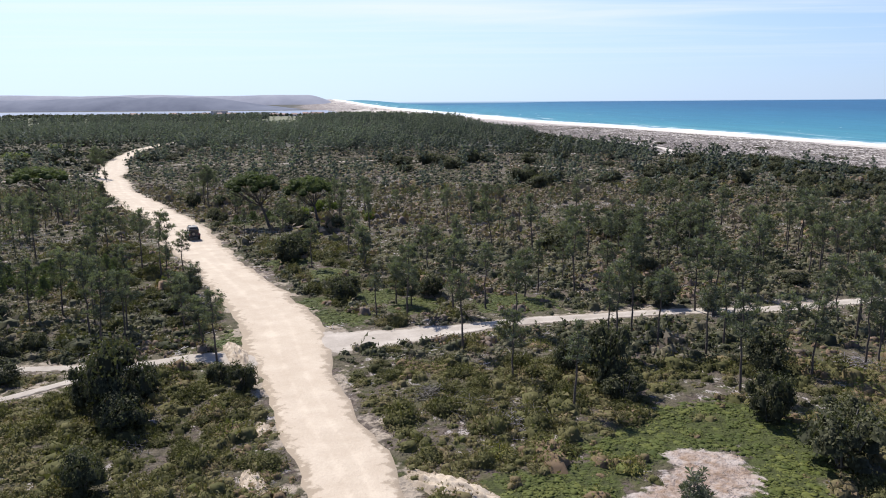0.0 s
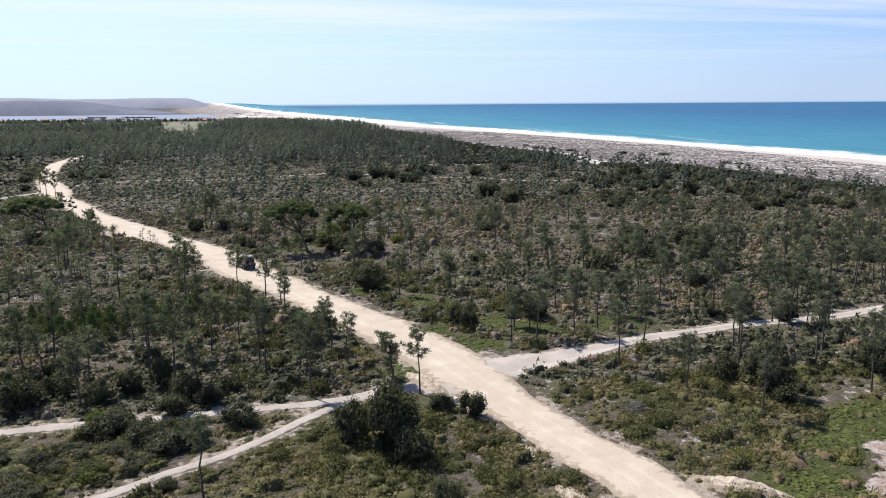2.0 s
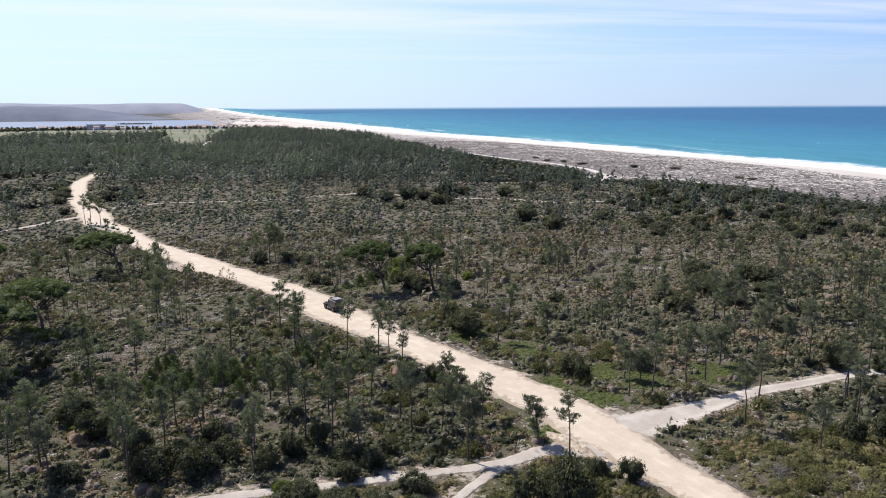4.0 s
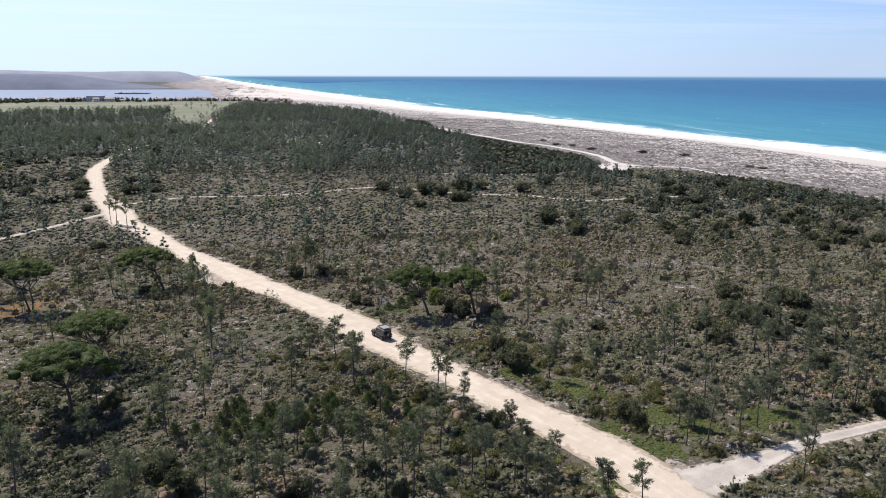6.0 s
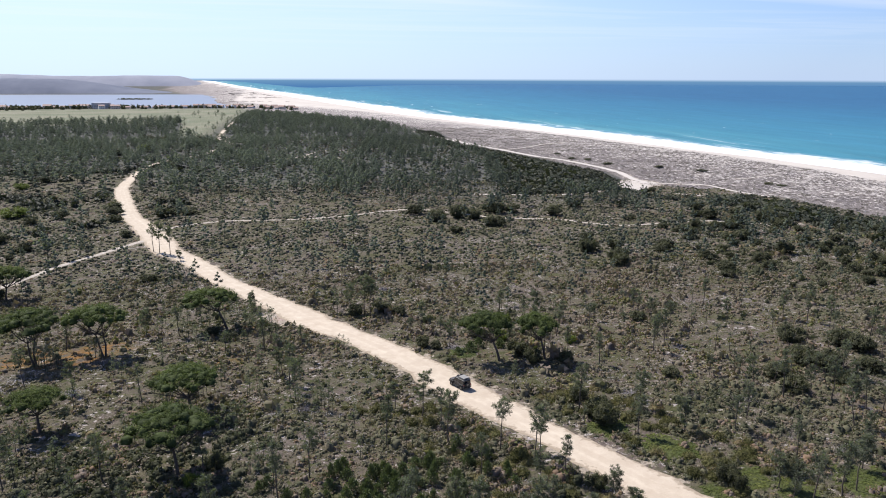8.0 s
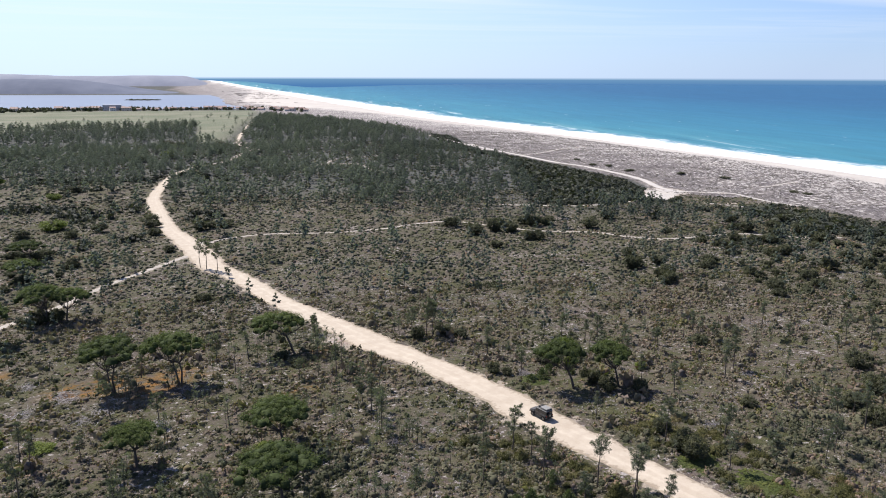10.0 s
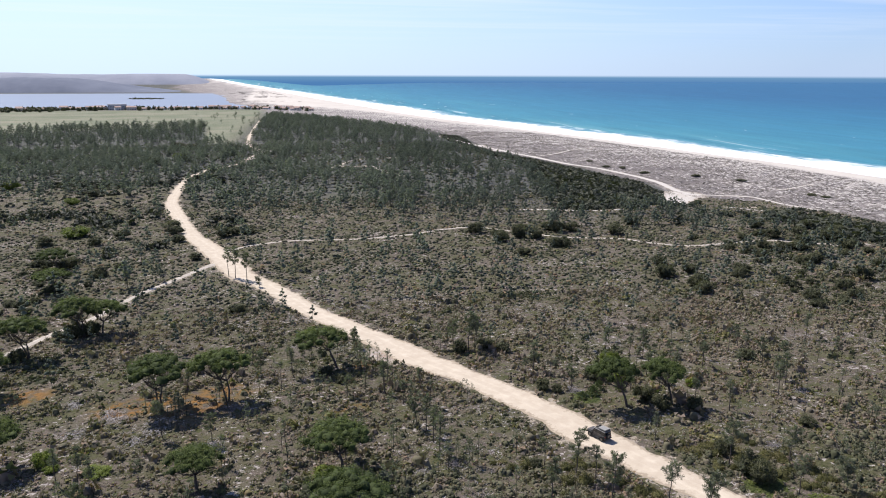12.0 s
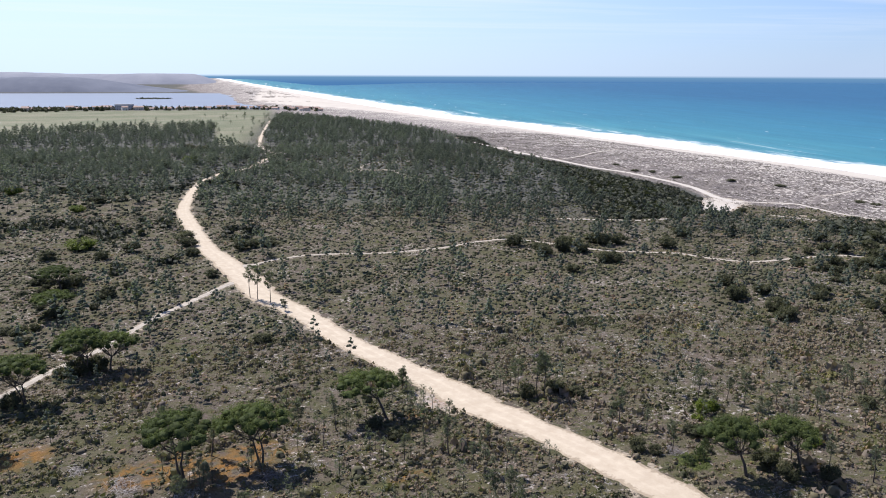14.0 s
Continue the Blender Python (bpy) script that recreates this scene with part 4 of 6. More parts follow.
rng = np.random.default_rng(5)
pine_spots = []
for q, (x, y, h) in enumerate(LISTED + LISTED_MORE):
    plant_pine([0, 1, 2, 3, 4, 5][q % 6] if h > 5.7 else 7 + q % 2, x, y, h, rng.uniform(0, 360), rng.uniform(-3, 3))
    pine_spots.append((x, y))
tries = 0
while len(pine_spots) < 300 and tries < 30000:
    tries += 1
    y = rng.uniform(36, 168)
    x = rng.uniform(-200, 190)
    if not in_sight(x, y, 2) or gap(x, y) < (3.2 if y < 130 else 1.6) or x > along(WOODS, y) - 25:
        continue
    if y < 58:
        want = 0.0
    elif -75 < x < -27 and y < 100:
        want = 0.42
    elif x > 14 and y < 112:
        want = 0.62
    elif x > 40 and y < 150:
        want = 0.5
    elif x < -75 and y < 150:
        want = 0.2
    elif x < -70:
        want = 0.32
    elif y < 64:
        want = 0.0
    else:
        want = 0.17
    want *= float(0.25 + 1.5 * vnoise(x, y, 26, 71))
    if rng.random() > want * 0.55 or min((x - a) ** 2 + (y - b) ** 2 for a, b in pine_spots) < 4.5:
        continue
    if (-72 < x < -40 and 84 < y < 112) or -10 < x < 12 and 34 < y < 66 or np.hypot(x - 15.2, y - 41.6) < 8 or (x + 86) ** 2 + (y - 111) ** 2 < 90:
        continue
    h = rng.uniform(5.8, 9.2) if y < 112 else rng.uniform(3.8, 7.6)
    k = int(rng.integers(0, 6)) if y < 112 or rng.random() < 0.3 else int(rng.choice([2, 5, 6, 6, 9, 9]))
    plant_pine(k, x, y, h, rng.uniform(0, 360), rng.normal() * 4)
    pine_spots.append((x, y))


def stone_pine_mesh(seed, h, r, lean, stems=1):
    """An umbrella pine: one or two leaning trunks that fork under a wide, flat-bottomed crown of many clumps."""
    rng = np.random.default_rng(seed)
    top = np.array([lean[0], lean[1], h])
    wood, tufts, forks = [], [], []
    for q in range(stems):
        side = (q - (stems - 1) / 2) * np.array([1.1, 0.5, 0])
        fork = np.array([lean[0] * 0.5, lean[1] * 0.5, h * rng.uniform(0.40, 0.48)]) + side * 1.1
        mid = np.array([fork[0] * 0.4, fork[1] * 0.4, fork[2] * 0.5]) + rng.normal(size=3) * 0.2
        wood.append(tube([side * 0.3 + [0, 0, -0.4], mid, fork], np.array([0.30, 0.23, 0.18]) * (1.0 if stems == 1 else 0.75), 8))
        forks.append(fork)
    ax_ = rng.uniform(0.88, 1.14)

    def under(q, a):
        return top + np.array([np.cos(a) * r * q * ax_, np.sin(a) * r * q / ax_, -h * (0.19 + 0.22 * q * q)])
    for k, a in enumerate(np.linspace(0, 2 * np.pi, 10, endpoint=False) + rng.uniform(0, 6)):
        fork, tip = forks[k % stems], under(rng.uniform(0.35, 0.85), a)
        knee = fork * 0.55 + tip * 0.45 + np.array([0, 0, -0.03 * h]) + rng.normal(size=3) * 0.2
        wood.append(tube([fork - [0, 0, 0.2], knee, tip], [0.12, 0.085, 0.035], 5))
        for j in range(3):
            e = tip + np.array([rng.normal() * r * 0.2, rng.normal() * r * 0.2, h * 0.05])
            wood.append(tube([knee, (knee + e) / 2 + [0, 0, -0.1], e], [0.06, 0.045, 0.018], 4))
    n_lobes = 36
    for k in range(n_lobes):
        a, q = 2.4 * k + rng.uniform(-0.35, 0.35), 0.84 * math.sqrt((k + 0.4) / n_lobes) * rng.uniform(0.85, 1.12)
        w = rng.uniform(0.15, 0.27) * r
        c = top + np.array([np.cos(a) * q * r * ax_, np.sin(a) * q * r / ax_, -h * (0.10 + 0.22 * q ** 2 + rng.uniform(-0.03, 0.03))])
        tone = rng.uniform(-0.12, 0.12)
        # sunlit tops and shaded undersides of the crown are put into the tints
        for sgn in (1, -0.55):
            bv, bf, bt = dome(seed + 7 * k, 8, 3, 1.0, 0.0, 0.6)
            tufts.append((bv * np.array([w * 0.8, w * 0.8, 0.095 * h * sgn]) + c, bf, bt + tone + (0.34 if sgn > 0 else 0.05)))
        for j in range(20):
            d = rng.normal(size=3)
            d /= np.linalg.norm(d)
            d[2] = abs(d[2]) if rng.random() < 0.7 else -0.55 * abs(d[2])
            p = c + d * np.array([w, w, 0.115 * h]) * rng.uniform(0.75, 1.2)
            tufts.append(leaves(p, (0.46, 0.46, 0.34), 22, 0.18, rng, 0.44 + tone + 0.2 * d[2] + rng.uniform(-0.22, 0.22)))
    v, f, t = join(wood)
    trunk = mesh_of("trunk", v, f, M_BARK, None, True)
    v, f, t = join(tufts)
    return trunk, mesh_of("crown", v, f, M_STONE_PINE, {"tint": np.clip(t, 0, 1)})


STONE_PINES = [(-86.9, 170.5, 10.1, 6.4, -3.5, 0.3), (-122.4, 152.5, 11.8, 6.9, -0.6, 0.2), (-110, 154.7, 11.5, 6.1, -1.2, 0.1), (-30.9, 136.4, 10.4, 5.1, -3.0, 0.6), (-21.6, 135.5, 9.8, 4.7, -1.8, 0.8),
               (-150.5, 206, 11, 6.8, -1.8, 0.2), (-146.5, 207.5, 9.6, 5.2, 1.0, 0), (-178, 280, 8.4, 6.6, -1.4, 0), (-170.9, 253.7, 7.6, 6.4, -1.6, 0), (-159, 190.7, 10.8, 6.7, -1.8, 0), (-88.2, 102, 10.6, 7, -0.8, 0),
               (-88.7, 121.5, 8.9, 6.4, -0.9, 0), (-111.8, 120.1, 7.5, 4.7, -0.3, 0), (-145.5, 133.5, 8.5, 5.7, -0.9, 0), (-161.3, 168.3, 10.2, 6.3, 0.5, 0)]
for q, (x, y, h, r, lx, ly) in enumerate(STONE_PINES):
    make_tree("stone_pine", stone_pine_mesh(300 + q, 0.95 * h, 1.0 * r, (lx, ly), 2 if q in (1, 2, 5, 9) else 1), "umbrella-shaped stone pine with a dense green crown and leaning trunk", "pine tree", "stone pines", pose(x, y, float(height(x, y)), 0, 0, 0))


def bush_mesh(seed, mat, loose=1.0):
    rng = np.random.default_rng(seed)
    wood, tufts = [], []
    for a in np.linspace(0, 2 * np.pi, 6, endpoint=False) + rng.uniform(0, 6):
        r = rng.uniform(0.25, 0.6)
        wood.append(tube([(0, 0, -0.1), (np.cos(a) * r * 0.5, np.sin(a) * r * 0.5, 0.35), (np.cos(a) * r, np.sin(a) * r, 0.75)], [0.03, 0.022, 0.01], 4))
    for j in range(24):
        d = rng.normal(size=3)
        d /= np.linalg.norm(d)
        c = np.array([d[0] * 0.62, d[1] * 0.62, 0.42 + 0.34 * d[2]]) * rng.uniform(0.75, 1.1)
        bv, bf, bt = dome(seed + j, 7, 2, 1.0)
        # dark core and lighter upper clumps: the bush's own shading painted as tint
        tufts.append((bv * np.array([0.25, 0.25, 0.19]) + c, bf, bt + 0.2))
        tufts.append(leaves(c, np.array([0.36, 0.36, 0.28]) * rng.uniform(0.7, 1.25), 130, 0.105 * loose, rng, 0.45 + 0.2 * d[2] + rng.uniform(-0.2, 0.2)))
    v, f, t = join(wood)
    stems = mesh_of("woody_base", v, f, M_TWIG, None, True)
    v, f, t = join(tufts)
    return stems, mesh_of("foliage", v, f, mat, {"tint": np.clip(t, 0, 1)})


BUSH_KINDS = [("dark", M_BUSH, "dark green rounded evergreen bush on the heath", "bushes on the heath"), ("lush", M_LUSH, "bright green young pine thicket close to the ground", "green saplings"),
              ("bright", M_BRIGHT, "bright yellow-green leafy bush beside the stone pines", "bright green bushes")]


def sapling_mesh(seed):
    """A knee-high to head-high young pine, needled to the ground."""
    rng = np.random.default_rng(seed)
    wood = [tube([(0, 0, -0.1), (rng.normal() * 0.04, rng.normal() * 0.04, 0.9)], [0.03, 0.01], 4)]
    tufts = []
    for z in np.linspace(0.12, 0.95, 7):
        reach = 0.95 * (1.05 - z) ** 0.7
        for a in np.linspace(0, 6.28, 5, endpoint=False) + rng.uniform(0, 6):
            for q in (0.55, 1.0):
                tufts.append(blades((np.cos(a) * reach * q, np.sin(a) * reach * q, z + 0.08 * q), 7, 0.34, 0.045, 1.0, rng, rng.uniform(0.2, 0.8)))
    v, f, t = join(wood)
    stem = mesh_of("trunk", v, f, M_BARK, None, True)
    v, f, t = join(tufts)
    return stem, mesh_of("foliage", v, f, M_LUSH, {"tint": np.clip(t, 0, 1)})


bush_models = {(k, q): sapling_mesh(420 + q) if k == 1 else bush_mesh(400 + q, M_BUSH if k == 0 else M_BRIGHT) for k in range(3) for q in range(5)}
BUSH_MAKERS = {}


def plant_bush(kind, x, y, r, h, q, turn):
    m = pose(x, y, float(height(x, y)) - 0.08, 0, 0, turn) @ Matrix.Diagonal((r, r, h, 1))
    if (kind, q) not in BUSH_MAKERS:
        _, _, label, group = BUSH_KINDS[kind]
        BUSH_MAKERS[kind, q] = make_tree("sapling" if kind == 1 else "bush", bush_models[kind, q], label, "bush", group, m)
    else:
        ob = copy_thing(BUSH_MAKERS[kind, q], Matrix())
        ob.matrix_basis = m


BUSHES = [(-24.6, 52, 2.8, 6.2), (-16.6, 57.2, 1.5, 2.9), (12.8, 57, 2.7, 6.0), (10.2, 60.2, 1.7, 3.6), (23, 50.2, 2.1, 4.4), (-22.1, 41, 1.7, 3.2), (24.6, 43.2, 3.3, 4.6), (26.6, 47.0, 2.2, 3.6), (24.8, 80.8, 2.3, 4.6), (-24.2, 56.7, 1.8, 2.9), (-21.8, 105.3, 2.8, 4), (-30.2, 87.6, 1.6, 2.6), (-27.6, 54.3, 2.1, 4),
          (-19.2, 59.4, 1.3, 2.1), (17.6, 111.5, 3.2, 3.4), (-22.5, 108.6, 2.3, 3), (-11.3, 83.9, 1.8, 3.2), (30.2, 121, 3.6, 3.6), (39.5, 117.9, 3.4, 3.4), (29.4, 236.1, 4.2, 4.2), (30.5, 213.3, 4, 4),
          (39.4, 238.2, 3.6, 4), (53.9, 230.9, 4, 3.6), (59.7, 201.2, 3.5, 3.4), (77, 209, 4, 3.6), (-42.2, 146.6, 1.5, 1.9), (-22.5, 115.3, 2.1, 3), (-1.3, 86.2, 2, 3)]
BUSHES_SOUTH = [(-45, 57.6, 2.2, 2.6), (-41, 57, 1.8, 2.4), (-47.5, 60, 1.8, 2.2), (-58, 67, 2.6, 4), (-62.4, 66.5, 2.4, 3.6), (-73, 82, 2.6, 4), (-63.8, 58.8, 2.2, 2.2), (-23.2, 49.6, 2.2, 3.2),
                (-11.5, 86, 2.2, 3.2), (-37.4, 59.4, 2, 2.3), (-43.4, 63, 1.8, 2.3), (13.5, 54, 2.1, 2.7), (26.9, 59.4, 2.3, 4), (-30.3, 35.3, 2.3, 2.1), (29.6, 78.1, 2, 2.9), (-42.8, 55.8, 2.3, 2),
                (-49, 58.9, 2.1, 2.1)]
BUSHES_HEDGE = [(-60.2, 69.4, 2.0, 3.0), (-57.6, 67.6, 1.7, 2.4), (-55.5, 70, 1.9, 2.8), (-51.4, 67.6, 1.8, 2.6), (-48.6, 70, 1.7, 2.8), (-45.9, 71, 1.4, 3.4), (-43, 67, 2.0, 2.6), (-40.6, 65.4, 1.6, 2.0), (-39, 68, 1.5, 2.2),
                (-57, 74, 1.8, 2.6), (-64.2, 72.2, 2.0, 3.0), (-70, 77.6, 2.4, 3.6), (-73.4, 81.4, 2.2, 3.4), (-70.2, 67.5, 2.0, 2.6)]
BUSHES_MIDDLE = [(34.5, 222, 3.6, 4), (29, 124, 3.4, 4.2), (33, 121, 3, 4), (30, 113, 2.6, 3.2), (-21, 109, 2.4, 3.2), (-44.6, 148.5, 2, 2.6), (-50.2, 176.8, 2.9, 3.3), (-46.3, 174.2, 2.5, 2.5),
                 (-57, 174.7, 2.3, 3.9), (35, 135.9, 3.8, 3.8), (45.7, 127.8, 3.8, 3.8), (32.1, 221.7, 3, 3.4), (19.1, 118.2, 3.2, 3.2), (43.8, 131.6, 3.4, 4), (-24.3, 134, 2.5, 3.2),
                 (-18.2, 132.6, 2.3, 2.8), (-26.7, 138.3, 2.8, 4), (-83, 102.9, 1.7, 3.2)]
BUSHES_NORTH = [(111, 273, 4.6, 4.6), (137, 288, 4.8, 4.6), (104, 284, 4.2, 4.4), (109, 304, 4.6, 4.6), (92, 242, 4.2, 4.4), (121, 262, 4.6, 4.6), (100, 262, 4, 4), (128, 276, 4.6, 4.8),
                (88, 268, 3.8, 4), (118, 286, 4.4, 4.4), (132, 300, 4.6, 4.6), (-19.5, 318, 5, 5), (-12, 300, 4.4, 4.4), (4, 303, 4.6, 5), (10, 286, 4.4, 4.4), (15, 318, 4.6, 4.6),
                (24, 312, 4.2, 4.4), (40, 303, 4.4, 4.4), (57, 323, 4.6, 4.6), (34, 250, 4, 4.2), (58, 235, 4, 4), (1.5, 315, 4, 4.5), (7, 287, 3.6, 4), (-11, 308, 4, 4.2), (100, 263, 4, 3.6)]
BUSHES_WEST = [(-188, 342, 5, 4.6), (-168, 332, 4.6, 4.4), (-150, 348, 5.4, 4.6), (-176, 322, 4, 4), (-196, 326, 4.4, 4.2), (-144, 322, 3.6, 3.6), (-116, 334, 5, 3.6)]
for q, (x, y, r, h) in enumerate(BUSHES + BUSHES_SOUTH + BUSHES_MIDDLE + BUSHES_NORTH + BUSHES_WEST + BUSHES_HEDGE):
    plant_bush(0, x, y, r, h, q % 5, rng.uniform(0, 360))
n_bush, tries = 0, 0
while n_bush < 170 and tries < 20000:
    tries += 1
    x, y = rng.uniform(-210, 190), rng.uniform(70, 300)
    if not in_sight(x, y, 3) or gap(x, y) < 3 or x > along(WOODS, y) - 20:
        continue
    want = 0.05 + 0.8 * float(smooth(30, 80, x)) * float(smooth(150, 190, y)) + 0.5 * float(smooth(-120, -150, x)) * float(smooth(210, 240, y)) + 0.25 * (y < 120 and (x < -30 or x > 20))
    if rng.random() > want * 0.3:
        continue
    r = rng.uniform(1.4, 3.4) if y > 150 else rng.uniform(1.0, 2.2)
    plant_bush(0, x, y, r, r * rng.uniform(0.85, 1.2), int(rng.integers(0, 5)), rng.uniform(0, 360))
    n_bush += 1
side = np.random.default_rng(66)
for q in range(70):
    x, y = side.uniform(-62, -40), side.uniform(43, 61)
    if gap(x, y) > 1.6:
        plant_bush(0, x, y, side.uniform(0.8, 1.7), side.uniform(0.7, 1.5), int(side.integers(0, 5)), side.uniform(0, 360))
for q in range(64):
    x, y = -56 + 8.5 * rng.normal(), 94.5 + 4.2 * rng.normal()
    if gap(x, y) > 2:
        plant_bush(1, x, y, rng.uniform(0.7, 1.3), rng.uniform(0.9, 2.0), int(rng.integers(0, 5)), rng.uniform(0, 360))
for x, y, r, h in ((-35.5, 143.2, 1.5, 1.8), (-33, 146, 1.4, 1.8), (-28.6, 145, 1.5, 1.6), (-38.4, 141.8, 1.0, 1.3)):
    plant_bush(1, x, y, r, h, int(rng.integers(0, 5)), rng.uniform(0, 360))

for x, y, r, h in ((-25.2, 160.4, 2.2, 3.4), (-22.4, 161.6, 1.8, 2.6), (-28, 157.5, 1.5, 1.8), (-13.2, 143.4, 1.6, 1.9), (-27.1, 149.1, 1.8, 2.6), (-86, 99.5, 1.5, 1.6), (-47.6, 51.6, 1.4, 1.3), (-49.3, 60.6, 1.5, 1.9), (-185.2, 622.9, 8, 6), (-188, 340, 7, 4.8), (-212.2, 427, 5, 3.6), (-263, 488, 6, 5), (-138.5, 133.5, 2.4, 2.6), (-136.5, 131, 1.6, 1.4), (-91.5, 120.7, 2.6, 1.8), (-86.5, 117, 2.4, 1.4), (-129, 128.7, 3, 1.2)):
    plant_bush(2, x, y, r, h, int(rng.integers(0, 5)), rng.uniform(0, 360))
for x, y, r, h in ((-153, 207, 3.6, 4.6), (-149.5, 208.5, 3.2, 4.2), (-156, 205, 2.6, 3.0), (-161.5, 190, 3.0, 3.4), (-179, 283, 4.2, 4.0), (-171.5, 253, 4.0, 3.6), (-176, 286, 3.6, 3.6), (-90, 166.5, 2.4, 2.2), (-86.5, 162, 2.6, 1.9), (-126.5, 329, 4.6, 4.6), (-122.5, 332, 3.6, 3.8), (-147.5, 339, 4.4, 3.8), (-208.4, 451, 5.5, 4.4), (-201, 716, 9, 8), (-187, 713, 8, 7), (-200, 600, 8, 6.5), (-153, 708, 8, 6),
                   (54.5, 377.6, 4, 4), (139.5, 406.8, 3.2, 2.6), (-2, 306, 4.4, 6), (17.4, 313, 4.2, 5.5), (28, 234.5, 3.8, 5), (92.5, 217.5, 3.8, 4.4), (123, 276.6, 4.6, 5)):
    plant_bush(0, x, y, r, h, int(rng.integers(0, 5)), rng.uniform(0, 360))


def cushion(seed, sides, rings, n, size, flat):
    """A cushion shrub: its body and the leafy sprays over it."""
    body = dome(seed, sides, rings, flat * 0.9)
    v, f, t = leaves((0, 0, 0.04), (0.98, 0.98, flat), n, size, np.random.default_rng(seed + 1000), 0.0, 0.0)
    return join([(body[0] * [0.76, 0.76, 0.8], body[1], body[2]), (v, f, t * 0.6 - 0.03)])


def heath_template(seed, n, size, flat):
    r = np.random.default_rng(seed)
    v, f, t = leaves((0, 0, 0.08), (1, 1, flat), n, size, r, 0.0, 0.0)
    t = t - 0.05
    return v * np.array([1, 1, 1]), f, t * 0.6


def spread(n, xr, yr, seed, want, close=0.35):
    r = np.random.default_rng(seed)
    x, y = r.uniform(*xr, n), r.uniform(*yr, n)
    keep = in_sight(x, y) & (gap(x, y) > close) & (r.random(n) < want(x, y))
    x, y = x[keep], y[keep]
    return np.stack([x, y, height(x, y) - 0.05], 1), r


def stuff(name, label, category, arrays, mat):
    v, f, t = arrays
    return tagged(new(name, mesh_of(name, v, f, mat, {"tint": t})), label, category, kind="stuff")


def heath_tint(p, r, big=False):
    base = -0.25 + 1.25 * vnoise(p[:, 0], p[:, 1], 22, 81)
    base = base + smooth(84, 62, p[:, 1]) * (0.75 * (vnoise(p[:, 0], p[:, 1], 7, 84) - 0.5) + 0.02) - 0.22 * smooth(190, 260, p[:, 1])
    base = base - 0.28 * smooth(-30, -46, p[:, 0]) * smooth(84, 66, p[:, 1])
    t = np.clip(base, 0.02, 0.7 - 0.25 * smooth(90, 66, p[:, 1])) + r.normal(size=len(p)) * (0.19 - 0.06 * smooth(90, 66, p[:, 1]))
    odd = r.random(len(p))
    t = np.where(odd < 0.07, r.uniform(0.80, 1.0, len(p)), t)
    lush = vnoise(p[:, 0], p[:, 1], 11, 83)
    t = np.where(big, np.minimum(t, 0.5), t)
    t = np.where((green_mats(p[:, 0], p[:, 1]) > 0.35) & (odd < 0.6), r.uniform(0.8, 0.93, len(p)), t)
    return np.clip(np.where((lush > 0.61 + 0.08 * smooth(100, 150, p[:, 1])) & (odd > 0.4 + 0.3 * smooth(100, 150, p[:, 1])), r.uniform(0.80, 0.92, len(p)), np.where(odd > 0.9, r.uniform(0.56, 0.74, len(p)), t)), 0, 1)


def clear_of_spots(x, y):
    bare = (np.minimum(np.hypot(x - 15.9, y - 42.8) / 3.7, np.hypot(x - 11.4, y - 38.6) / 2.9) < 1) | (np.hypot(x + 74.8, y - 177.5) < 5)
    sparse = lattice(np.floor(x * 3), np.floor(y * 3), 5) < 0.96 * green_mats(x, y)
    litter = np.min([np.hypot(x - cx, (y - cy) * 1.3) / cr for cx, cy, cr in ((-115.7, 154, 10), (-111, 160, 7), (-130, 155, 8), (-152, 166, 7))], axis=0)
    sparse |= (litter < 1) & (lattice(np.floor(x * 3), np.floor(y * 3), 9) < 0.75)
    return ~bare & ~sparse


near_t = [mound(500 + q, 2, 28, 0.22, [0.75, 0.95, 0.6, 0.85, 1.05, 0.7][q]) for q in range(6)]
mid_t = [mound(520 + q, 1, 9, 0.36, [0.75, 0.95, 0.65, 0.85][q]) for q in range(4)]
far_t = [dome(530 + q, 5, 2, [0.6, 0.8, 0.5, 0.7][q]) for q in range(4)]
p, r = spread(30000, (-130, 115), (30, 118), 11, lambda x, y: clear_of_spots(x, y) * np.clip(0.1 + 1.3 * vnoise(x, y, 9, 85) + 0.22 * (y < 64), 0, 1) * np.clip(0.35 + 1.2 * vnoise(x, y, 30, 88) + 0.15 * (y < 64), 0, 1), 0.35)
size = r.uniform(0.4, 1.0, len(p)) ** 1.5 * 1.08 * (0.65 + 0.9 * vnoise(p[:, 0], p[:, 1], 12, 89)) * np.where(r.random(len(p)) < 0.08, 1.6, 1.0)
tint_, tall = heath_tint(p, r, size > 0.8), size * r.uniform(0.7, 1.1, len(p))
close_t = [mound(510 + q, 3, 60, 0.13, [0.7, 1.0, 0.55, 0.85, 1.1, 0.75, 0.6][q], 0.8, 7, 2, 9) for q in range(7)]
off = gap(p[:, 0], p[:, 1]) > 0.3 + 1.0 * size
p, size, tint_, tall = p[off], size[off], tint_[off], tall[off]
fore = p[:, 1] < 63
stuff("heath_scrub_fore", "thick olive and brown heath scrub beside the road fork", "scrub", scatter(close_t, p[fore], size[fore], tint_[fore], r, tall[fore]), M_HEATH_NEAR)
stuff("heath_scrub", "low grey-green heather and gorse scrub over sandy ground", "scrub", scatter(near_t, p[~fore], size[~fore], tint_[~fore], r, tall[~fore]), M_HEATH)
p, r = spread(52000, (-200, 200), (118, 225), 12, lambda x, y: clear_of_spots(x, y) * np.clip(1.9 * vnoise(x, y, 10, 86) - 0.15, 0, 1) * np.clip(0.3 + 1.3 * vnoise(x, y, 34, 88), 0, 1) * (x < along(WOODS, y) + 6), 0.6)
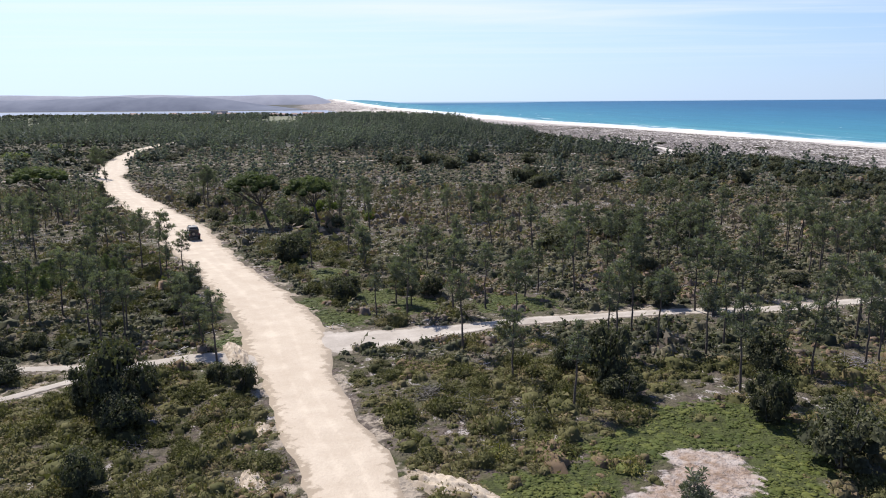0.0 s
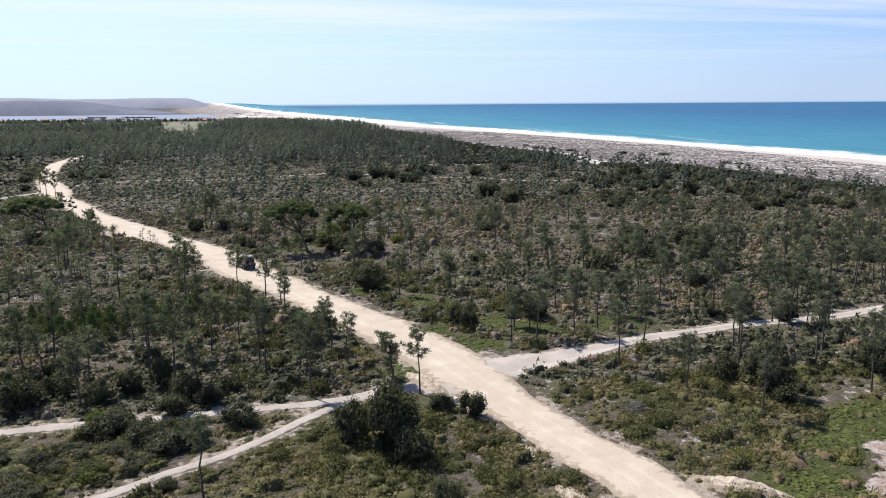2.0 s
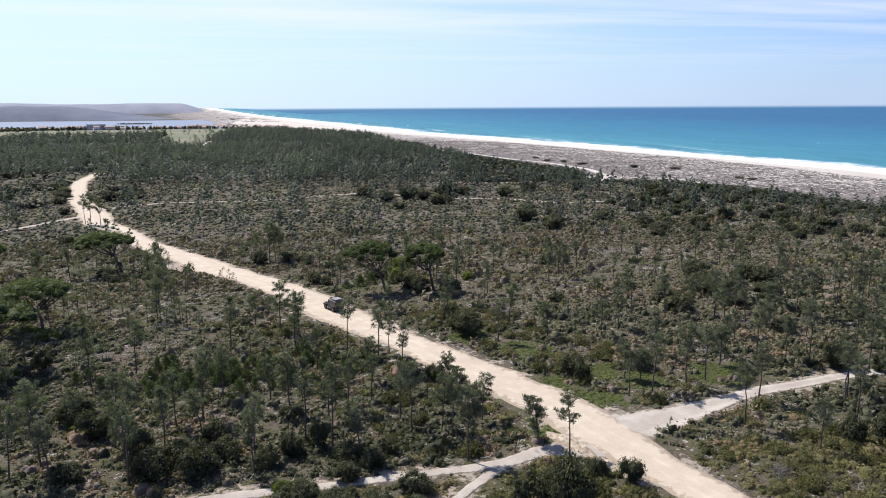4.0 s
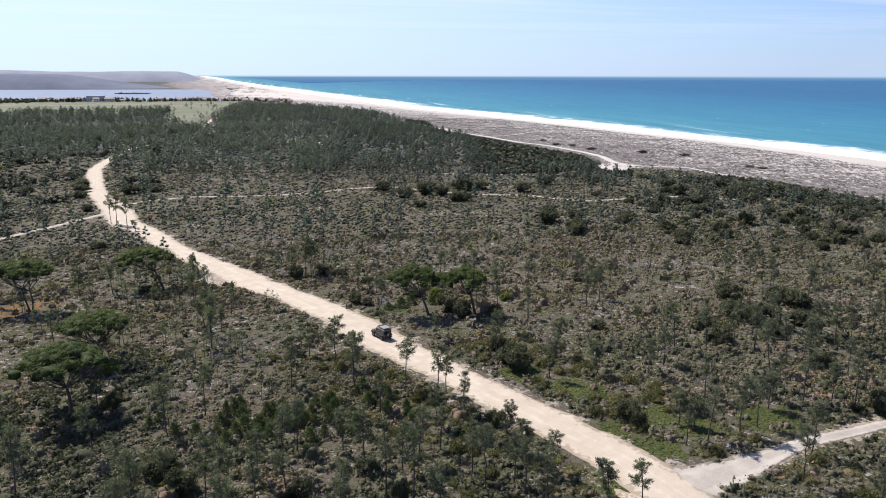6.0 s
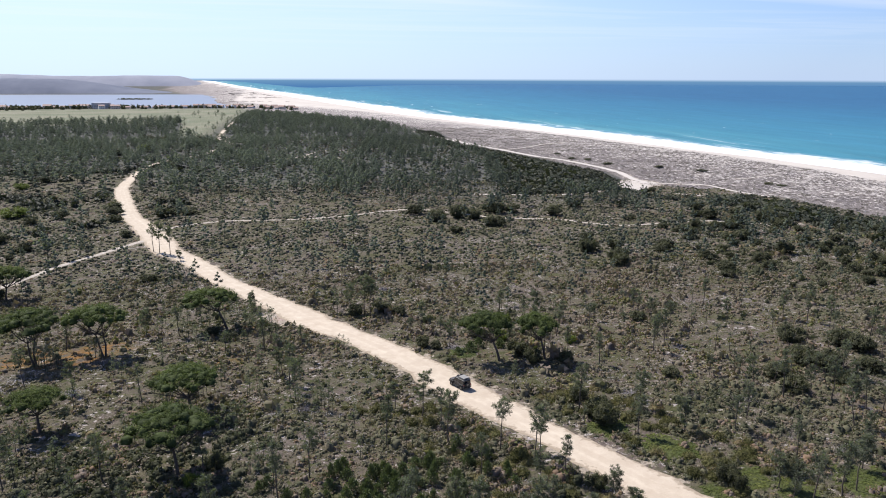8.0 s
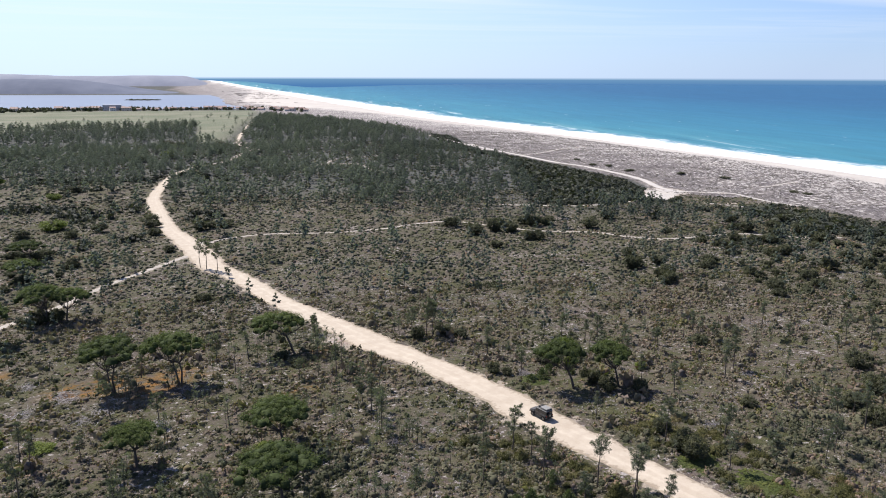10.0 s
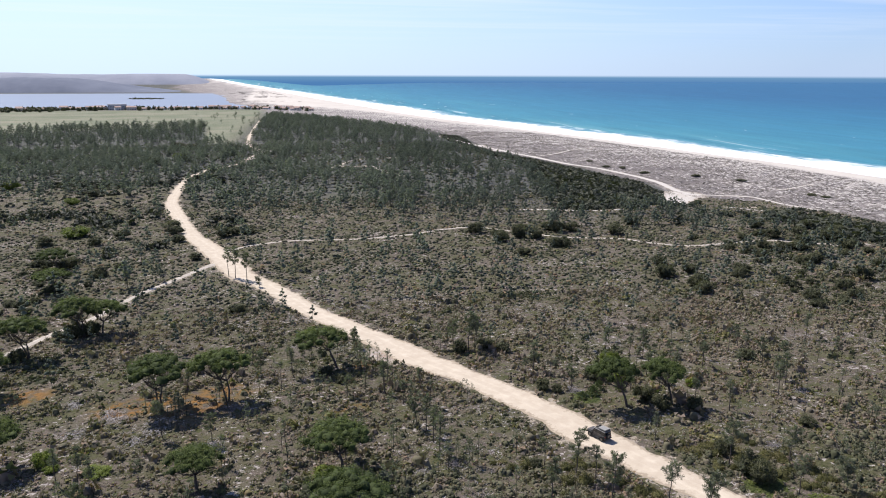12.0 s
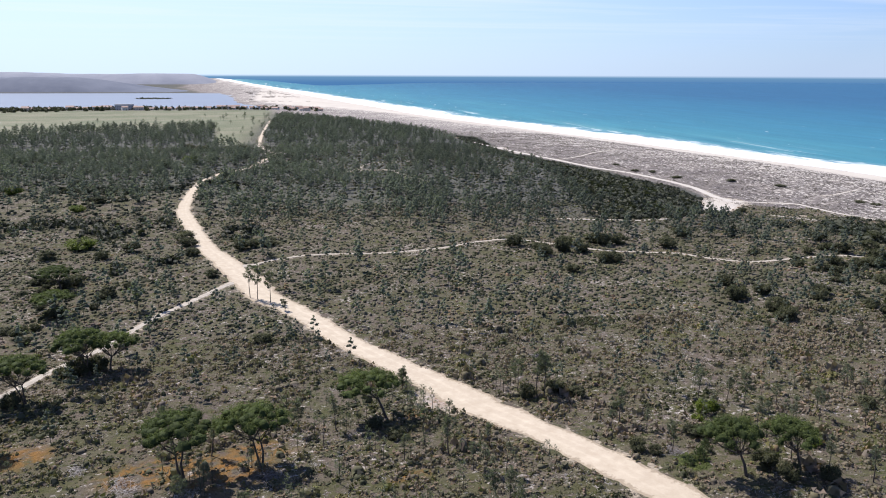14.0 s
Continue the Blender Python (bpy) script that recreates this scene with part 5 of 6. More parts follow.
size = r.uniform(0.4, 1.1, len(p)) ** 1.5 * 1.0 * (0.65 + 0.9 * vnoise(p[:, 0], p[:, 1], 12, 89)) * np.where(r.random(len(p)) < 0.06, 1.9, 1.0)
stuff("heath_scrub_beyond", "low brownish scrub spread over the heath", "scrub", scatter(mid_t, p, size, heath_tint(p, r, size > 0.8), r, size * r.uniform(0.7, 1.2, len(p))), M_HEATH)
p, r = spread(66000, (-230, 210), (225, 420), 22, lambda x, y: np.clip(0.1 + 1.1 * vnoise(x, y, 9, 86), 0, 1) * (x < along(DUNE_EDGE, y) + 2) * (sandy_tip(x, y) > 1) * np.where(y < 300, 0.9, 0.6))
size = r.uniform(0.45, 1.2, len(p))
stuff("heath_scrub_distant", "brown and olive scrub spread over the heath towards the woods", "scrub", scatter(far_t, p, size, heath_tint(p, r), r, size * r.uniform(0.7, 1.2, len(p))), M_HEATH)
r = np.random.default_rng(52)
p = np.stack([r.uniform(-160, 90, 16000), r.uniform(-50, 30, 16000), np.zeros(16000)], 1)
p = p[(p[:, 1] > -30 + 24 * r.random(16000)) & (gap(p[:, 0], p[:, 1]) > 1.2) & (r.random(16000) < np.clip(0.2 + 1.2 * vnoise(p[:, 0], p[:, 1], 10, 86), 0, 1)) & (np.abs(p[:, 0] - np.interp(p[:, 1], [-50, 5, 26], [8, 1, -2.4])) > 4.6)]
p[:, 2] = height(p[:, 0], p[:, 1]) - 0.05
size = r.uniform(0.4, 1.0, len(p)) ** 1.5 * 1.08 * (0.65 + 0.9 * vnoise(p[:, 0], p[:, 1], 12, 89))
stuff("heath_scrub_south", "olive and brown scrub on the heath beside the dirt road", "scrub", scatter(mid_t, p, size, heath_tint(p, r), r, size * r.uniform(0.7, 1.1, len(p))), M_HEATH_NEAR)
p, r = spread(22000, (-260, -130), (20, 118), 53, lambda x, y: np.clip(0.1 + 1.3 * vnoise(x, y, 9, 85), 0, 1) * np.clip(0.35 + 1.2 * vnoise(x, y, 30, 88), 0, 1), 0.4)
size = r.uniform(0.4, 1.0, len(p)) ** 1.5 * 1.08 * (0.65 + 0.9 * vnoise(p[:, 0], p[:, 1], 12, 89))
stuff("heath_scrub_west", "low grey-green scrub over the western heath", "scrub", scatter(far_t, p, size, heath_tint(p, r), r, size * r.uniform(0.7, 1.1, len(p))), M_HEATH)
# dune tussocks
p, r = spread(52000, (60, 345), (300, 1000), 13, lambda x, y: (x > along(WOODS, y)) * (x < along(BEACH, y) - 4) * np.clip(0.15 + 0.9 * vnoise(x, y, 14, 87), 0, 0.8) * smooth(-10, 10, x - along(DUNE_EDGE, y)))
size = r.uniform(0.4, 1.1, len(p))
stuff("dune_grass", "grey-brown tussocks of dune grass on pale sand", "grass", scatter([heath_template(540 + q, 6, 0.7, 0.5) for q in range(3)], p, size, np.clip(0.5 + 0.25 * r.normal(size=len(p)), 0, 1), r, size * 0.55), M_DUNE_GRASS)


def build_heath_shrubs():
    """The shrubs that stand along the road where the flight is lowest, each by itself."""
    r = np.random.default_rng(31)
    models = []
    for q in range(8):
        tint = [0.08, 0.18, 0.25, 0.35, 0.45, 0.15, 0.86, 0.62][q]
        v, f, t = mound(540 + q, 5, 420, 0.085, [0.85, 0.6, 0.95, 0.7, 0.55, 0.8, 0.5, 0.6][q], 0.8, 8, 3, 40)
        models.append((mesh_of("foliage", v, f, M_HEATH_NEAR, {"tint": np.clip(t + tint, 0, 1)}),
                       mesh_of("stem", *tube([(0, 0, -0.15), (0.05, 0, 0.3), (0.1, 0.04, 0.6)], [0.05, 0.04, 0.02], 5)[:2], M_TWIG, None, True)))
    made, count = {}, 0
    while count < 290:
        y = r.uniform(38, 120)
        x = np.interp(y, [p[1] for p in MAIN], [p[0] for p in MAIN]) + r.choice([-1, 1]) * r.uniform(4.2, 24)
        if gap(x, y) < 2.0 or not clear_of_spots(np.array([x]), np.array([y]))[0]:
            continue
        k, s = int(r.choice(8, p=[0.2, 0.2, 0.16, 0.12, 0.1, 0.1, 0.06, 0.06])), r.uniform(0.7, 1.5)
        m = pose(x, y, float(height(x, y)) - 0.05, 0, 0, r.uniform(0, 360)) @ Matrix.Diagonal((s, s, s * r.uniform(0.8, 1.2), 1))
        if k in made:
            copy_thing(made[k], Matrix()).matrix_basis = m
        else:
            look_ = "yellow-green" if k == 6 else "grey-brown dry" if k == 7 else "olive green"
            made[k] = make_tree("heath_shrub", models[k], look_ + " cushion shrub beside the sandy road", "shrub", "roadside shrubs", m)
        count += 1


build_heath_shrubs()


def dead_wood():
    """Bleached sticks and dead heather stems lying on the open ground."""
    r = np.random.default_rng(41)
    sticks = []
    for q in range(5):
        bits = []
        for _ in range(7):
            c, a, ln = r.normal(size=2) * 0.8, r.uniform(0, 6.3), r.uniform(0.3, 1.1)
            d = np.array([math.cos(a), math.sin(a), r.normal() * 0.2]) * ln / 2
            m = np.array([c[0], c[1], 0.12 + 0.2 * r.random()])
            bits.append(tube([m - d, m + d], [0.045, 0.025], 3))
        sticks.append(join(bits))
    p, r = spread(24000, (-160, 140), (60, 270), 42, lambda x, y: clear_of_spots(x, y) * np.clip(3.0 * (vnoise(x, y, 14, 97) - 0.47), 0.04, 0.8), 0.8)
    size = r.uniform(0.4, 0.9, len(p))
    stuff("dead_wood", "bleached dead sticks scattered between the heath shrubs", "dead wood", scatter(sticks, p, size, np.zeros(len(p)), r, size), M_DEADWOOD)


dead_wood()


def ice_plant():
    """Low fleshy green mats that creep over the sand."""
    r = np.random.default_rng(45)
    models = [mound(570 + q, 2, 30, 0.19, 0.42, 0.85) for q in range(4)]
    p, r = spread(60000, (-70, 40), (30, 150), 46, lambda x, y: np.clip(1.5 * green_mats(x, y) + 1.1 * (vnoise(x, y, 3, 99) - 0.55), 0, 1) * (green_mats(x, y) > 0.03) * ~(np.minimum(np.hypot(x - 15.9, y - 42.8) / 3.3, np.hypot(x - 11.4, y - 38.6) / 2.6) < 1), 0.4)
    size = r.uniform(0.3, 0.65, len(p))
    tint = np.clip(0.2 + 0.7 * vnoise(p[:, 0], p[:, 1], 4, 98) + 0.12 * r.normal(size=len(p)), 0, 1)
    stuff("ice_plant", "low bright green mats of ice plant on the sand", "ground cover", scatter(models, p, size * 1.15, tint, r, size * 0.55), M_ICE_PLANT)


ice_plant()


def far_pine(seed, h, clumps=7):
    """A pine as the woods show it: thin trunk and a rounded crown of needle clumps with gaps."""
    r = np.random.default_rng(seed)
    bits = [tube([(0, 0, -0.3), (r.normal() * 0.02, r.normal() * 0.02, h * 0.55), (r.normal() * 0.03, r.normal() * 0.03, h * 0.95)], [0.012, 0.009, 0.004], 3, 0.0)]
    turn = r.uniform(0, 6.3)
    for q in range(clumps):
        k = q / (clumps - 1)
        z = 0.46 + 0.46 * k + r.normal() * 0.02
        out = h * 0.19 * math.sin(math.pi * (0.25 + 0.72 * k)) * r.uniform(0.6, 1.2)
        a = turn + 2.4 * q + r.normal() * 0.4
        w = h * (0.138 - 0.045 * k) * r.uniform(0.8, 1.25)
        c = np.array([np.cos(a) * out, np.sin(a) * out, z * h])
        bv, bf, bt = dome(seed + 13 * q, 5, 2, 1.0, 0.0, 0.72)
        # clumps tinted lighter towards the treetop, its sunlit look put into colour
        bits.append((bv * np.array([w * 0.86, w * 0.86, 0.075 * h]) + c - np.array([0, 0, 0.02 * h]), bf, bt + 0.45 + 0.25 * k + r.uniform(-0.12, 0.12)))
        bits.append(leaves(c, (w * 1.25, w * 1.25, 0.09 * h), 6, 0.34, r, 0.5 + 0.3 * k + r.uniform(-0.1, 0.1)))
    return join(bits)


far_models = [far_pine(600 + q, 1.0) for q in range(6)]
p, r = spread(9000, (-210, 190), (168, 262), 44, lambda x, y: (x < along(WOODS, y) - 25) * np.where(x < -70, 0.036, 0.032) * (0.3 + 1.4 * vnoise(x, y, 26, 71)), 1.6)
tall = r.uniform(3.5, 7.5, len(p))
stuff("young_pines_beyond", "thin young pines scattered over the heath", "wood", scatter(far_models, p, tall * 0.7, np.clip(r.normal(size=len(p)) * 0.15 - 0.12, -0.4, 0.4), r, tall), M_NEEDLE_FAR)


def in_thicket(x, y):
    """The dense evergreen thickets along the dune edge, 0 to 1: the long one behind the dune track, and the low one south of the sandy tip."""
    left = np.interp(y, [356, 362, 380, 410, 440, 470, 525, 600, 700, 900], [75, 42, 44, 56, 60, 62, 70, 84, 70, 75])
    long_ = smooth(-5, 8, x - left + 22 * (vnoise(x, y, 24, 96) - 0.5)) * (x < along(WOODS, y) - 2) * smooth(358, 366, y - 0.45 * np.clip(x - 80, 0, 60))
    low = np.interp(y, [255, 272, 300, 330, 350, 366, 380], [150, 138, 130, 132, 148, 164, 186])
    south = smooth(-4, 8, x - low + 16 * (vnoise(x, y, 16, 97) - 0.5)) * (x < along(DUNE_EDGE, y) - 2) * (y < 380) * smooth(245, 275, y)
    return np.maximum(long_ * smooth(0, 3, sandy_tip(x, y)), 0.85 * south)


p, r = spread(42000, (-420, 190), (215, 720), 14, lambda x, y: (x < along(WOODS, y) - 12) * (1 - 0.97 * in_thicket(x, y)) * (1 - 0.92 * smooth(84, 100, x) * smooth(312, 330, y)) * np.clip(
    (0.05 + 0.75 * smooth(300, 385, y + 0.45 * (x + 20)) * np.clip(4.5 * (vnoise(x, y, 40, 91) - 0.40), 0.06 + 0.2 * smooth(420, 460, y), 1) * 0.36) * np.where(x < -170, 0.35 + 0.65 * smooth(430, 520, y), 1.0), 0, 0.5), 1.5)
tall = r.uniform(4.8, 10.5, len(p)) * np.clip((along(WOODS, p[:, 1]) - p[:, 0]) / 90, 0.75, 1)
pine_tint = np.clip(r.normal(size=len(p)) * 0.15 - 0.36 * smooth(-60, 0, p[:, 0]), -0.5, 0.4)
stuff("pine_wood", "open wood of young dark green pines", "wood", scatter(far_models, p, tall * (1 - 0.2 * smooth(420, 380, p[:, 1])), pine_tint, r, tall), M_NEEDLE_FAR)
p, r = spread(12000, (-520, 100), (720, 1380), 15, lambda x, y: np.where(
    x > -140, (x < along(WOODS, y) - 4) * 0.5, 0.45 * (y < np.interp(x, [-600, -446, -400, -212, -200, -188, -140], [800, 830, 960, 1010, 930, 790, 700])) * (x < -150)), 3)
tall = r.uniform(8, 13, len(p))
tall *= np.where(p[:, 0] > -140, np.clip((along(WOODS, p[:, 1]) - p[:, 0]) / 70, 0.35, 1), 1)
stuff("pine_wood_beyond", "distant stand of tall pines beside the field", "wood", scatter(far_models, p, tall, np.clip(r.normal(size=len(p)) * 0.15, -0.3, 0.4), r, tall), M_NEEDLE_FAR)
# dark evergreen thicket along the edge of the dunes
thick_t = [cushion(560 + q, 7, 3, 22, 0.36, 0.95) for q in range(4)]
p, r = spread(15000, (-330, 190), (400, 760), 19, lambda x, y: (x < along(WOODS, y) - 2) * (sandy_tip(x, y) > 2) * np.clip(0.15 + 0.9 * vnoise(x, y, 20, 95), 0, 1))
size = r.uniform(0.8, 2.0, len(p))
stuff("wood_undergrowth", "low green scrub under the young pines", "scrub", scatter([dome(580 + q, 5, 2, 0.65) for q in range(4)], p, size, np.clip(0.18 + 0.14 * r.normal(size=len(p)), 0, 1), r, size), M_HEATH)
p, r = spread(34000, (20, 215), (180, 900), 16, lambda x, y: np.clip(in_thicket(x, y) * np.clip(0.45 + 0.9 * vnoise(x, y, 18, 93), 0, 1) + 0.5 * smooth(70, 105, x) * np.clip(3 * (vnoise(x, y, 16, 94) - 0.44), 0, 1) * (x < along(DUNE_EDGE, y) - 8) * (y < 345), 0, 1) * np.where(y < 345, 0.6, 0.8))
size = r.uniform(0.35, 1.0, len(p)) ** 1.3 * 3.6 * np.clip((along(DUNE_EDGE, p[:, 1]) - p[:, 0]) / 30, 0.5, 1)
q_, r_ = spread(9000, (-330, -120), (290, 520), 48, lambda x, y: np.clip(2.2 * (vnoise(x, y, 26, 94) - 0.52), 0, 0.6), 2.0)
s_ = r_.uniform(0.9, 2.8, len(q_))
stuff("thicket_inland", "dark evergreen clumps on the heath beside the road", "thicket", scatter(thick_t, q_, s_, np.clip(0.4 + 0.2 * r_.normal(size=len(q_)), 0, 1), r_, s_), M_THICKET)
stuff("thicket", "dense dark evergreen thicket along the dune edge", "thicket", scatter(thick_t, p, size, np.clip(0.34 + 0.20 * r.normal(size=len(p)), 0, 1), r, size * 0.9), M_THICKET)


def spindly_pine(seed):
    """A thin sapling with a bare grey stem and a few needle tufts, one metre high."""
    r = np.random.default_rng(seed)
    bend = r.normal(size=2) * 0.05
    bits = [tube([(0, 0, -0.05), (bend[0] * 0.3, bend[1] * 0.3, 0.5), (bend[0], bend[1], 1.0)], [0.012, 0.009, 0.004], 4, 0.0)]
    for z in np.linspace(0.42, 1.0, 9):
        a, w = r.uniform(0, 6.3), 0.17 * (1.15 - z) + 0.02
        c = np.array([bend[0] * z + np.cos(a) * w, bend[1] * z + np.sin(a) * w, z])
        bits.append(blades(c, 14, 0.085, 0.010, 0.8, r, r.uniform(0.2, 0.7)))
    return join(bits)


r = np.random.default_rng(61)
spots = []
for q in range(58):
    cx, cy = r.uniform(-132, -52), r.uniform(96, 182)
    for _ in range(int(r.integers(2, 6))):
        spots.append((cx + r.normal() * 1.7, cy + r.normal() * 1.7))
for q in range(40):
    spots.append((r.uniform(-30, 30), r.uniform(95, 185)))
p = np.array(spots)
p = p[gap(p[:, 0], p[:, 1]) > 1.2]
p = np.column_stack([p, height(p[:, 0], p[:, 1])])
tall = r.uniform(2.6, 5.6, len(p))
stuff("thin_saplings", "thin grey-stemmed pine saplings in loose clumps on the heath", "sapling", scatter([spindly_pine(640 + q) for q in range(5)], p, tall * 1.05, r.normal(size=len(p)) * 0.1, r, tall), M_NEEDLE)


for x, y, r_, h_ in ((133.5, 401, 2.6, 2.4), (167, 534, 5, 1.9), (153.5, 576, 4, 1.8), (166, 571, 4, 1.7), (158.6, 624, 4, 1.8), (205, 525, 4.5, 1.7), (221, 490, 5, 1.7), (235.5, 432, 4, 1.7), (238, 421.6, 4, 1.6)):
    plant_bush(0, x, y, r_, h_, int(rng.integers(0, 5)), rng.uniform(0, 360))


# ---- jeep ----
def box(bm, size, at, bevel=0.0, turn=None):
    got = bmesh.ops.create_cube(bm, size=1.0, matrix=Matrix.Translation(at) @ (turn or Matrix()) @ Matrix.Diagonal((*size, 1)))
    if bevel:
        vs = set(got["verts"])
        es = [e for e in bm.edges if e.verts[0] in vs and e.verts[1] in vs]
        bmesh.ops.bevel(bm, geom=es, offset=bevel, segments=2, profile=0.6, affect="EDGES")
    return bm


def prism(bm, outline, width, axis_y=0.0):
    """A side outline (x, z) drawn out across the width along y."""
    a = [bm.verts.new((x, axis_y - width / 2, z)) for x, z in outline]
    b = [bm.verts.new((x, axis_y + width / 2, z)) for x, z in outline]
    n = len(outline)
    bm.faces.new(a)
    bm.faces.new(b[::-1])
    for i in range(n):
        bm.faces.new((a[i], b[i], b[(i + 1) % n], a[(i + 1) % n])[::-1])
    bmesh.ops.recalc_face_normals(bm, faces=bm.faces)
    return bm


def build_jeep(m):
    """An open-road four-wheel-drive: x ahead, y to its left."""
    paint = plain("dusty_dark_paint", (0.085, 0.076, 0.072), 0.5, 0.3, 0.3, 2)
    black = plain("black_trim", (0.022, 0.022, 0.022), 0.7, 0, 0.3, 4)
    soft = plain("grey_soft_top", (0.20, 0.195, 0.19), 0.8, 0, 0.2, 3)
    rubber = plain("tyre_rubber", (0.025, 0.024, 0.023), 0.85, 0, 0.4, 9)
    steel = plain("wheel_steel", (0.18, 0.18, 0.18), 0.4, 0.8, 0.2, 5)
    g = Mat("tinted_glass", 0.08)
    g.color((0.012, 0.014, 0.016))
    red = plain("red_lamp", (0.35, 0.02, 0.015), 0.3)
    amber = plain("pale_lamp", (0.7, 0.68, 0.6), 0.2)
    jeep = thing("jeep", "dusty dark grey four-wheel-drive with a loaded roof rack", "jeep", at=m)
    body = part("body", prism(bmesh.new(), [(-1.95, 0.62), (-1.95, 1.12), (0.62, 1.14), (0.75, 1.16), (1.95, 1.06), (2.0, 0.66), (1.75, 0.55), (1.0, 0.5), (-1.0, 0.5)], 1.52), paint, jeep)
    for y in (-0.86, 0.86):
        for x, name in ((1.32, "front_fender"), (-1.28, "rear_fender")):
            bm = prism(bmesh.new(), [(x - 0.62, 0.72), (x - 0.45, 0.98), (x + 0.42, 0.98), (x + 0.62, 0.74), (x + 0.5, 0.72), (x + 0.36, 0.9), (x - 0.38, 0.9), (x - 0.52, 0.7)], 0.24, y)
            part(name, bm, black, jeep)
        part("sill_step", box(bmesh.new(), (1.5, 0.16, 0.07), (0.0, y, 0.45), 0.02), black, jeep)
        part("mirror", box(bmesh.new(), (0.09, 0.2, 0.18), (0.78, y * 1.06, 1.26), 0.03), black, jeep)
        for x0, x1 in ((-0.02, 0.78), (-0.98, -0.1)):
            bm = box(bmesh.new(), (x1 - x0, 0.03, 0.52), ((x0 + x1) / 2, y * 0.895, 0.86), 0.01)
            d = part("door", bm, paint, jeep)
            part("door_handle", box(bmesh.new(), (0.13, 0.04, 0.03), (x0 + 0.14, y * 0.925, 1.02), 0.008), black, d)
    # cab
    part("cab_frame", prism(bmesh.new(), [(0.84, 1.12), (0.50, 1.74), (-1.90, 1.74), (-1.95, 1.1)], 1.46), black, jeep)
    part("windscreen", prism(bmesh.new(), [(0.85, 1.17), (0.54, 1.70), (0.56, 1.71), (0.87, 1.18)], 1.3), g.mat, jeep)
    for y in (-0.74, 0.74):
        for x0, x1, s in ((0.0, 0.62, 0.22), (-0.86, -0.1, 0.0), (-1.82, -0.98, 0.0)):
            part("side_window", prism(bmesh.new(), [(x0, 1.20), (x1 + s * 0.3, 1.20), (x1 - s, 1.66), (x0, 1.66)], 0.02, y), g.mat, jeep)
    part("rear_window", box(bmesh.new(), (0.02, 1.2, 0.42), (-1.945, 0, 1.42), 0.008), g.mat, jeep)
    part("roof", box(bmesh.new(), (2.5, 1.52, 0.07), (-0.68, 0, 1.78), 0.03), soft, jeep, "dusty grey roof panel")
    bm = bmesh.new()
    for y in (-0.68, 0.68):
        box(bm, (2.2, 0.04, 0.04), (-0.75, y, 1.95))
        for x in (-1.75, -0.75, 0.25):
            box(bm, (0.04, 0.04, 0.16), (x, y, 1.88))
    for x in np.linspace(-1.85, 0.35, 8):
        box(bm, (0.04, 1.36, 0.03), (x, 0, 1.94))
    part("roof_rack", bm, black, jeep)
    part("roof_tent", box(bmesh.new(), (1.5, 1.25, 0.2), (-1.05, 0, 2.06), 0.06), soft, jeep, "folded grey canvas roof tent")
    for x, y, s in ((0.1, 0.35, 0.3), (0.15, -0.3, 0.26), (-0.18, 0.05, 0.22)):
        part("luggage", box(bmesh.new(), (s, s * 1.3, s * 0.7), (x, y, 1.96 + s * 0.35), 0.05), black, jeep)
    part("front_bumper", box(bmesh.new(), (0.18, 1.6, 0.2), (2.08, 0, 0.62), 0.04), black, jeep)
    part("rear_bumper", box(bmesh.new(), (0.16, 1.62, 0.18), (-2.04, 0, 0.6), 0.04), black, jeep)
    part("grille", box(bmesh.new(), (0.04, 1.1, 0.32), (1.99, 0, 0.88), 0.01), black, jeep)
    for y in (-0.52, 0.52):
        bm = bmesh.new()
        bmesh.ops.create_cone(bm, cap_ends=True, segments=14, radius1=0.11, radius2=0.11, depth=0.06, matrix=pose(2.02, y, 0.9, 0, 90, 0))
        part("headlight", bm, amber, jeep)
    for y in (-0.7, 0.7):
        part("tail_light", box(bmesh.new(), (0.05, 0.12, 0.22), (-1.97, y, 0.98), 0.01), red, jeep)

    def wheel(x, y, z, name, parent, rot):
        bm = bmesh.new()
        a = np.linspace(0, 2 * np.pi, 22, endpoint=False)
        prof = [(0.23, -0.11), (0.36, -0.13), (0.40, -0.08), (0.40, 0.08), (0.36, 0.13), (0.23, 0.11)]
        rings = [[bm.verts.new(((r0 + (0.012 if i % 2 and r0 > 0.38 else 0)) * math.cos(q), w0, (r0 + (0.012 if i % 2 and r0 > 0.38 else 0)) * math.sin(q))) for i, q in enumerate(a)] for r0, w0 in prof]
        for r1, r2 in zip(rings, rings[1:] + rings[:1]):
            for i in range(22):
                bm.faces.new((r1[i], r1[(i + 1) % 22], r2[(i + 1) % 22], r2[i]))
        bmesh.ops.recalc_face_normals(bm, faces=bm.faces)
        hub = new(name)
        hub.parent = parent
        hub.matrix_basis = pose(x, y, z, 0, 0, rot)
        part("tyre", bm, rubber, hub)
        bm = bmesh.new()
        bmesh.ops.create_cone(bm, cap_ends=True, segments=18, radius1=0.235, radius2=0.235, depth=0.16, matrix=pose(0, 0, 0, 90, 0, 0))
        bmesh.ops.create_cone(bm, cap_ends=True, segments=10, radius1=0.07, radius2=0.05, depth=0.24, matrix=pose(0, 0, 0, 90, 0, 0))
        part("rim", bm, steel, hub)
    for x in (1.32, -1.28):
        for y in (-0.82, 0.82):
            wheel(x, y, 0.41, "wheel", jeep, 0)
    wheel(-2.14, 0.1, 1.08, "spare_wheel", jeep, 90)
    return jeep


